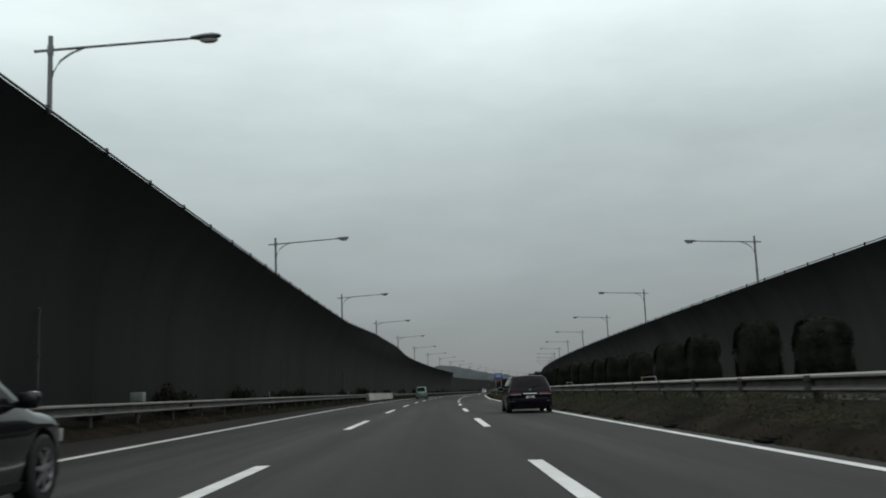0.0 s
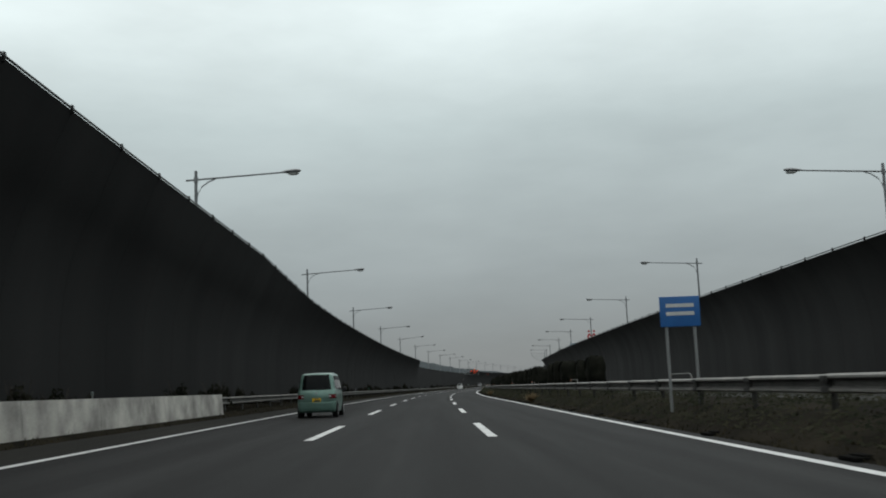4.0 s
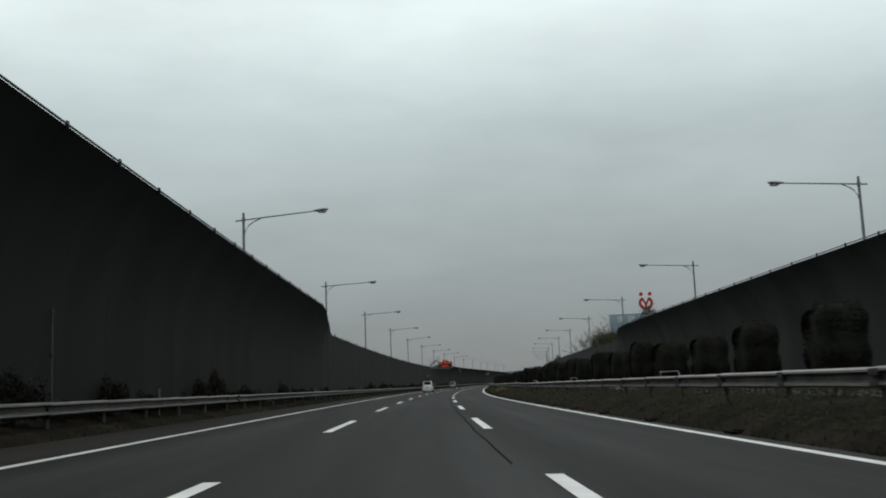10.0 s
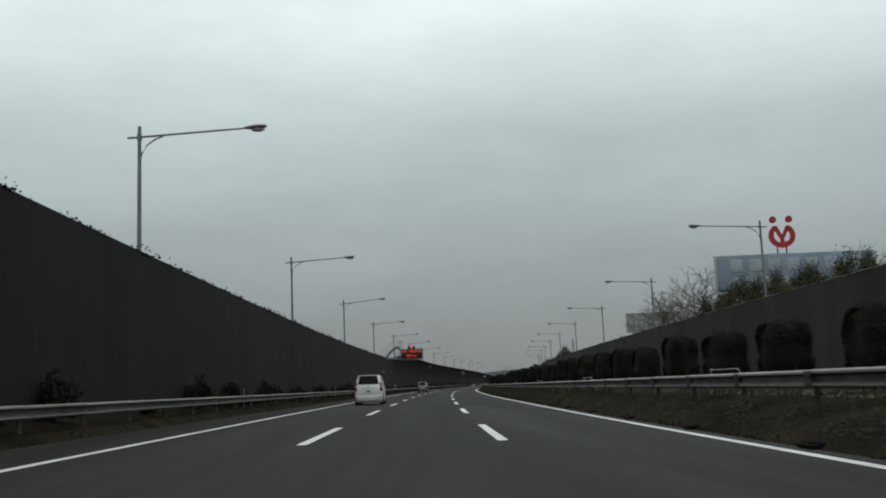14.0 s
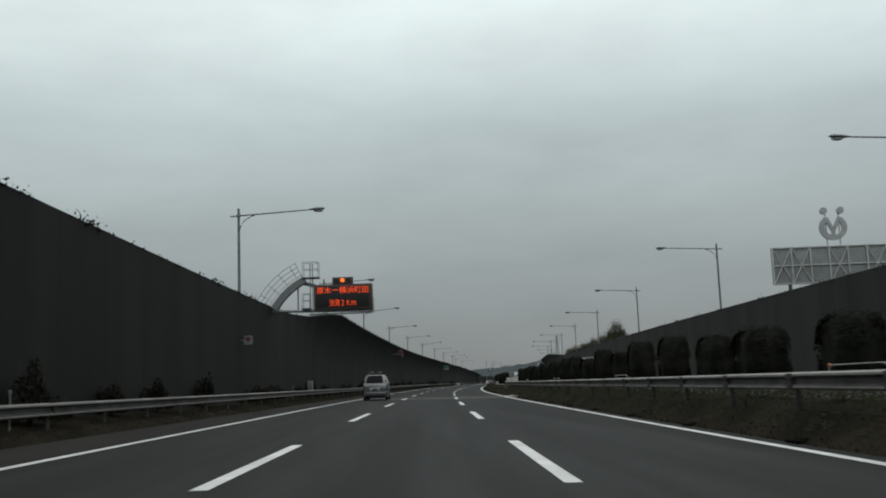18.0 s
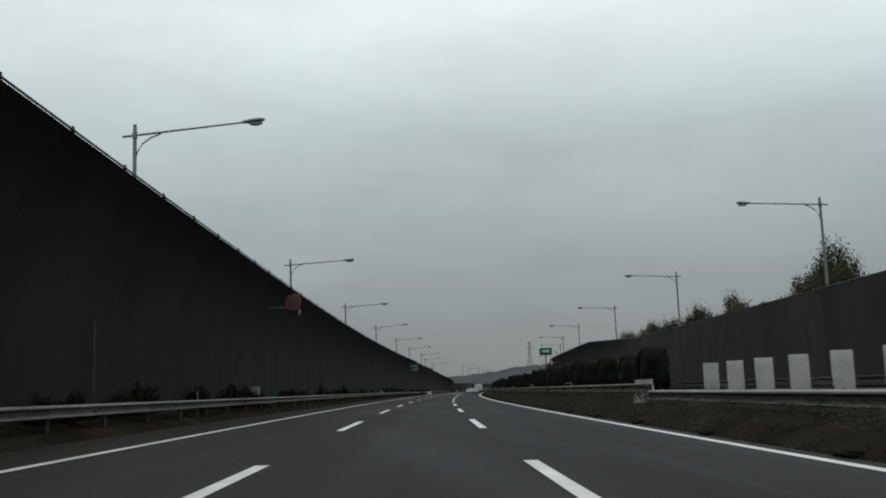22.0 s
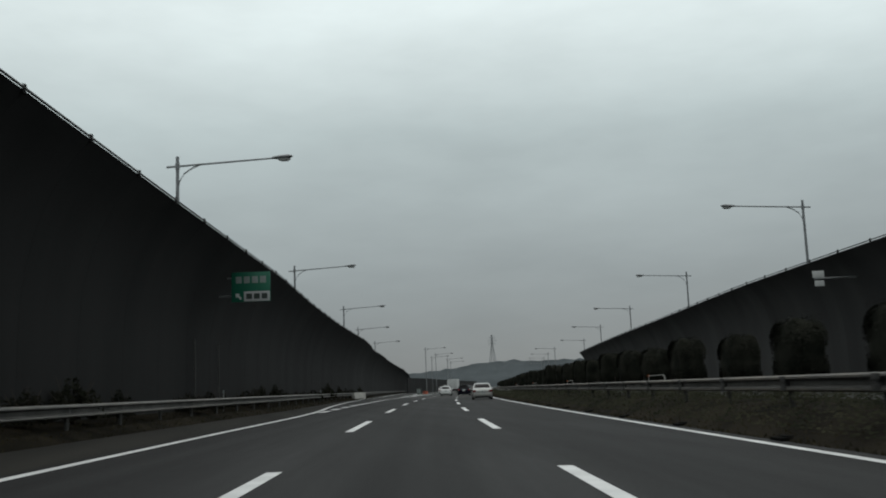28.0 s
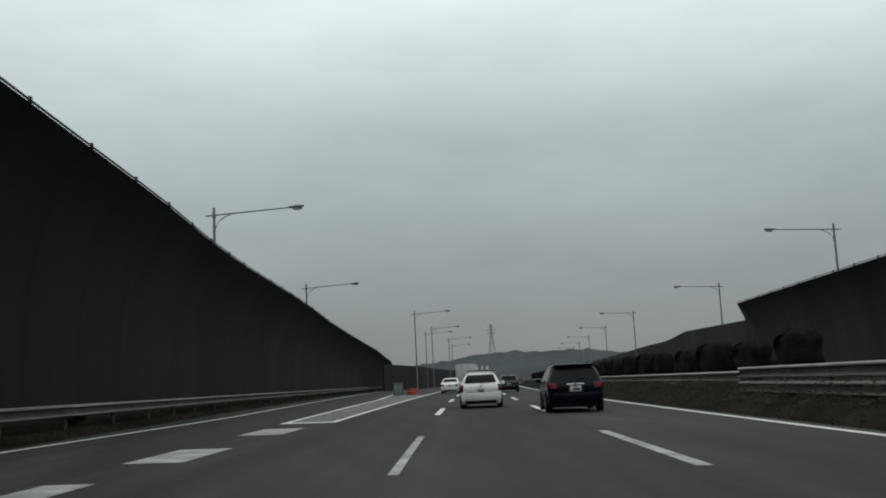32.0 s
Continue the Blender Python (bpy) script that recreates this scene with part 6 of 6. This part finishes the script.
for y in (757.2, 753.0, 642.7, 639.0, 635.7, 588.0, 279.4, 214.0, 96.0, 61.7, 24.3):
    t = thing("conduit", spot(y, WALL_L(y) + 0.16, 0.5), "grey conduit running up the noise barrier", "pipe", "conduits")
    part("pipe", tubed([(0, 0, -0.1), (0, 0, 2.9)], 0.035, n=6), M_POST, t)
    for z in (0.5, 1.7, 2.8):
        part("strap", boxed((0, -0.02, z), (0.12, 0.06, 0.05), 0.01), M_POST, t)
# white pipes with reflectors on the median's guard rail
M_ORANGE = mat("orange_reflector", (0.36, 0.10, 0.025), 0.4, var=0.1, scale=0.2, fine=20, bump=0.0)
M_PIPE = mat("grimy_white_pipe_paint", (0.22, 0.22, 0.205), 0.5, var=0.2, scale=0.3, fine=20, bump=0.02, rand=0.15)
for k in range(-31, 10):
    y = 629.0 + 19.25 * k
    if 555 < y < 595:
        continue
    t = thing("rail_pipe", spot(y, RAIL_R + 0.06, 0), "white pipe with a round reflector standing over the guard rail", "pipe", "rail pipes")
    part("pipe", tubed([(0, 0.0, 0.70), (0, 0.0, 1.10), (0, -0.08, 1.125), (0, -1.95, 1.13), (0, -2.1, 1.11), (0, -2.2, 1.0), (0, -2.2, 0.70)], 0.013, n=6), M_PIPE, t)
    bm = bmesh.new()
    loft(bm, [[(q * math.cos(a), yy, 1.12 + q * math.sin(a)) for a in (2 * math.pi * j / 12 for j in range(12))] for q, yy in ((0.03, -0.03), (0.037, -0.045), (0.03, -0.07))])
    part("reflector", bm, M_PIPE if k in (-13, -6, 4) else M_ORANGE, t, "white round reflector" if k in (-13, -6, 4) else "orange round reflector")
# dark drain inlets along the foot of the median bank
M_INLET = mat("sooty_drain_iron", (0.0055, 0.0055, 0.005), 0.95, var=0.3, scale=0.2, fine=30, spec=0.03)
for k in range(125):
    y = 3.0 + 6.55 * k
    t = thing("drain_inlet", spot(y, LINE_R(y) + 0.52, fall(LINE_R(y) + 0.52)), "sooty dark drain inlet at the foot of the median bank", "drain", "drain inlets")
    part("frame", boxed((0, 0, 0.02), (0.30, 0.55, 0.08), 0.02), M_INLET, t)
    part("hood", boxed((0.06, 0, 0.065), (0.16, 0.42, 0.04), 0.015), M_INLET, t)
# concrete drain slabs at the edge of the median
for y in (533.4, 529.6):
    t = thing("drain_slab", spot(y, 6.05, 0.0), "pale concrete drain slab at the edge of the median", "slab", "drain slabs")
    part("slab", boxed((0, 0, -0.09), (0.62, 2.0, 0.16), 0.02), M_CONC, t)
    part("grate", boxed((0.0, 0.2, -0.008), (0.36, 0.5, 0.012), 0.004), M_POST, t)
# ---------------------------------------------------------------- message sign on the nearside wall
def text_mesh(body, size, m):
    cu = bpy.data.curves.new("letters", "FONT")
    cu.body, cu.size, cu.extrude, cu.align_x, cu.align_y = body, size, 0.006, "CENTER", "CENTER"
    ob = bpy.data.objects.new("letters", cu)
    scene.collection.objects.link(ob)
    bpy.context.view_layer.update()
    me = bpy.data.meshes.new_from_object(ob.evaluated_get(bpy.context.evaluated_depsgraph_get()))
    bpy.data.objects.remove(ob)
    bpy.data.curves.remove(cu)
    me.materials.clear()
    me.materials.append(m)
    return me


vms = thing("message_sign", spot(518.5, -5.07, 0.1), "electronic message sign with amber lettering over the nearside lane", "message sign")
case = part("case", boxed((0.06, 0.2, 6.55), (3.66, 0.5, 1.58), 0.10), M_BROWN, vms)
part("screen", boxed((0.03, -0.055, 6.54), (3.34, 0.02, 1.34), 0.01), M_BLACK, case, "black display screen")
for body, z, size, dx in (("厚木ー横浜町田", 6.93, 0.46, 0.045), ("渋滞２Ｋｍ", 6.14, 0.46, 0.03)):
    me = text_mesh(body, size, M_LED)
    ob = new("lettering", me)
    ob.parent = case
    xs = [v.co.x for v in me.vertices]
    wd = (max(xs) - min(xs)) if xs else 1
    goal = 3.2 if z > 6.5 else 1.65
    ob.matrix_local = pose(dx, -0.075, z, 90, 0, 0) @ Matrix.Diagonal((goal / wd, 1, 1, 1))
    ob["label"] = "glowing amber lettering"
bx = part("beacon_box", boxed((0.05, 0.12, 7.56), (1.28, 0.32, 0.42), 0.03), M_BROWN, vms)
for k in (-1, 0, 1):
    bm = bmesh.new()
    loft(bm, [[(0.04 + 0.38 * k + q * math.cos(a), y, 7.58 + q * math.sin(a)) for a in (2 * math.pi * j / 14 for j in range(14))] for q, y in ((0.13, -0.04), (0.13, -0.065), (0.06, -0.075))])
    part("beacon", bm, M_BEACON if k == 0 else M_BLACK, bx, "lit amber beacon" if k == 0 else "")
part("lower_beam", tubed([(-4.5, 0.3, 5.80), (1.9, 0.3, 5.66)], 0.09, n=10), M_GALV, vms)
part("catwalk", boxed((-0.1, -0.1, 5.50), (3.9, 0.5, 0.06), 0.01), M_GALV, vms)
for k in range(9):
    part("catwalk_bracket", boxed((-1.9 + 0.47 * k, 0.1, 5.58), (0.05, 0.7, 0.08), 0.01), M_GALV, vms)
part("catwalk_rail", tubed([(1.93, -0.35, 5.55), (1.93, -0.35, 6.4), (1.93, 0.3, 6.4), (1.93, 0.3, 5.55)], 0.02, n=6), M_GALV, vms)
ARC_X, ARC_Z, ARC_R = -0.48, 3.76, 4.36
on_arc = lambda deg, off=0.0: (ARC_X - (ARC_R + off) * math.cos(radians(deg)), ARC_Z + (ARC_R + off) * math.sin(radians(deg)))
bm = bmesh.new()
loft(bm, [[(on_arc(30 + 3.2 * j, o)[0], yy, on_arc(30 + 3.2 * j, o)[1]) for o, yy in ((0.2, 0.05), (0.2, 0.6), (-0.2, 0.6), (-0.2, 0.05))] for j in range(12)])
part("arch", bm, M_HEAD, vms, "curved grey steel arch")
part("arch_foot", boxed((-4.78, 0.33, 3.1), (0.42, 0.5, 6.0), 0.03), M_HEAD, vms)
part("arch_stub", tubed([(-2.4, 0.33, 7.5), (-1.7, 0.33, 7.3)], 0.12, n=10), M_HEAD, vms)
for off in (0.32, 0.6, 0.88, 1.17):
    part("stair_rail", tubed([(on_arc(26 + 3.85 * j, off)[0], 0.0, on_arc(26 + 3.85 * j, off)[1]) for j in range(11)], 0.018, n=5), M_GALV, vms)
for deg in (27, 34, 42, 51, 60, 64):
    part("stair_post", tubed([(on_arc(deg, o)[0], 0.0, on_arc(deg, o)[1]) for o in (0.16, 1.18)], 0.02, n=5), M_GALV, vms)
for x, z0, z1, w in ((-1.94, 7.80, 8.78, 0.96), (-2.24, 5.88, 6.8, 0.46)):
    part("platform", boxed((x, 0.2, z0), (w + 0.1, 0.7, 0.08), 0.01), M_LAMP, vms)
    for yy in (-0.12, 0.52):
        for xx in (x - w / 2, x + w / 2):
            part("cage_post", tubed([(xx, yy, z0), (xx, yy, z1)], 0.018, n=5), M_GALV, vms)
        for q in (0.55, 1.0):
            part("cage_rail", tubed([(x - w / 2, yy, z0 + (z1 - z0) * q), (x + w / 2, yy, z0 + (z1 - z0) * q)], 0.018, n=5), M_GALV, vms)
for xx in (-2.0, -1.85):
    part("ladder_pole", tubed([(xx, 0.25, 5.7), (xx, 0.25, 8.7)], 0.03, n=6), M_LAMP, vms)
part("hanger", tubed([(-2.78, 0.3, 5.7), (-2.78, 0.3, 7.3)], 0.05, n=6), M_GALV, vms)

# ---------------------------------------------------------------- billboards behind the far wall
def emblem(parent, x, z, s, m, depth=0.25):
    """Plain emblem: two discs over an open ring with a notch."""
    for k in (-1, 1):
        bm = bmesh.new()
        loft(bm, [[(x + k * 0.98 * s + 0.42 * s * math.cos(a), y, z + 3.45 * s + 0.42 * s * math.sin(a)) for a in (2 * math.pi * j / 18 for j in range(18))] for y in (0, depth)])
        part("disc", bm, m, parent)
    ring, n = [], 26
    bm = bmesh.new()
    secs = []
    for j in range(n + 1):
        a = radians(128 + (412 - 128) * j / n)
        c, sn = math.cos(a), math.sin(a)
        secs.append([(x + 1.62 * s * c, 0, z + 1.45 * s + 1.5 * s * sn), (x + 1.62 * s * c, depth, z + 1.45 * s + 1.5 * s * sn),
                     (x + 1.02 * s * c, depth, z + 1.45 * s + 0.9 * s * sn), (x + 1.02 * s * c, 0, z + 1.45 * s + 0.9 * s * sn)])
    part("ring", loft(bm, secs), m, parent)
    for k in (-1, 1):
        bm = bmesh.new()
        loft(bm, [[(x + k * 1.05 * s, y, z + 2.65 * s), (x + k * 0.55 * s, y, z + 2.65 * s), (x - k * 0.12 * s, y, z + 1.25 * s), (x + k * 0.22 * s, y, z + 1.05 * s)] for y in (0, depth)])
        part("chevron", bm, m, parent)
    part("stem", boxed((x, depth / 2, z + 0.85 * s), (0.46 * s, depth * 0.9, 1.5 * s), 0.02), m, parent)


t = thing("billboard", spot(473, 44.5, 0.4), "large blue-grey billboard with a red emblem above the wall", "billboard", "billboards")
part("board", boxed((0, 0.4, 12.9), (19.0, 0.5, 4.2), 0.15), M_BOARD, t)
part("frame", boxed((0, 0.75, 12.9), (19.5, 0.3, 4.5), 0.1), M_WHITE, t)
for k in range(7):
    part("letter_bar", boxed((-7.2 + 2.3 * k, 0.12, 13.7), (1.5, 0.1, 1.5), 0.05), M_LETTER, t)
for k in range(6):
    part("letter_bar", boxed((-7.4 + 1.2 * k, 0.12, 11.9), (0.8, 0.1, 0.8), 0.03), M_LETTER, t)
for x in (-8.0, -3, 3, 8.0):
    part("leg", tubed([(x, 1.0, -0.6), (x, 1.0, 14.8)], 0.22, n=8), M_FAR, t)
for x in (-1.9, -0.8):
    part("mast", tubed([(x, 0.5, 14.8), (x, 0.5, 16.6)], 0.09, n=6), M_FAR, t)
emblem(t, -1.35, 15.75, 1.0, M_RED)
t = thing("billboard", spot(570.0, 46.8, 0.4) @ Matrix.Diagonal((0.945, 0.945, 0.945, 1)), "back of a grey billboard with a white truss frame", "billboard", "billboards")
part("board", boxed((0, 0.4, 13.4), (16.4, 0.4, 4.6), 0.15), M_BACK, t)
for k in range(8):
    x = -8.1 + 16.2 * k / 7
    part("upright", boxed((x, 0.1, 13.4), (0.16, 0.2, 4.6), 0.02), M_WHITE, t)
for z in (11.2, 13.4, 15.6):
    part("crossbar", boxed((0, 0.1, z), (16.2, 0.16, 0.14), 0.02), M_WHITE, t)
for k in (0, 1, 3, 5, 6):
    x0, x1 = -8.1 + 16.2 * k / 7, -8.1 + 16.2 * (k + 1) / 7
    part("brace", tubed([(x0, 0.05, 11.2), (x1, 0.05, 15.6)], 0.06, n=5), M_WHITE, t)
    part("brace", tubed([(x1, 0.05, 11.2), (x0, 0.05, 15.6)], 0.06, n=5), M_WHITE, t)
for x in (-6, -2, 2, 6):
    part("leg", tubed([(x, 0.8, -0.6), (x, 0.8, 13)], 0.22, n=8), M_FAR, t)
emblem(t, -0.4, 16.4, 1.05, M_PALE, 0.3)
for x in (-1.2, 0.4):
    part("mast", tubed([(x, 0.3, 15.6), (x, 0.3, 19.8)], 0.08, n=6), M_WHITE, t)
# ---------------------------------------------------------------- wall pieces
for side, root, tip in (("L", wall_left, TIP_L), ("R", wall_right, TIP_R)):
    s = -1 if side == "L" else 1
    wl = WALL_L if side == "L" else WALL_R
    curl = CURL_L if side == "L" else CURL_R
    y = -76.0
    while y < Y_END:
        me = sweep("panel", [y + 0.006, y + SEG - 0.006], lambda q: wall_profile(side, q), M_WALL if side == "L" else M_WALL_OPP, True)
        me.shade_smooth()
        me.set_sharp_from_angle(angle=radians(40))
        ob = new("panel", me)
        ob.parent = root
        p = new("wall_post", post_mesh)
        p.parent, p.matrix_world = root, spot(y, wl(y) + s * 0.087)
        c = curl(y)
        if c > 0.02 and curl(y + SEG) > 0.02:
            a = [wall_profile(side, q)[9] for q in (y, y + SEG)]
            lift = 0.055 if side == "L" else 0.11
            ob = new("top_rail", bm_mesh("top_rail", tubed([at(y, a[0][0], a[0][1] + lift), at(y + SEG, a[1][0], a[1][1] + lift)], 0.03, n=6), M_TOPRAIL))
            ob.parent = root
            ob = new("rail_clamp", clamp_mesh)
            ob.parent, ob.matrix_world = root, spot(y, a[0][0], a[0][1] + lift - 0.07)
        y += SEG
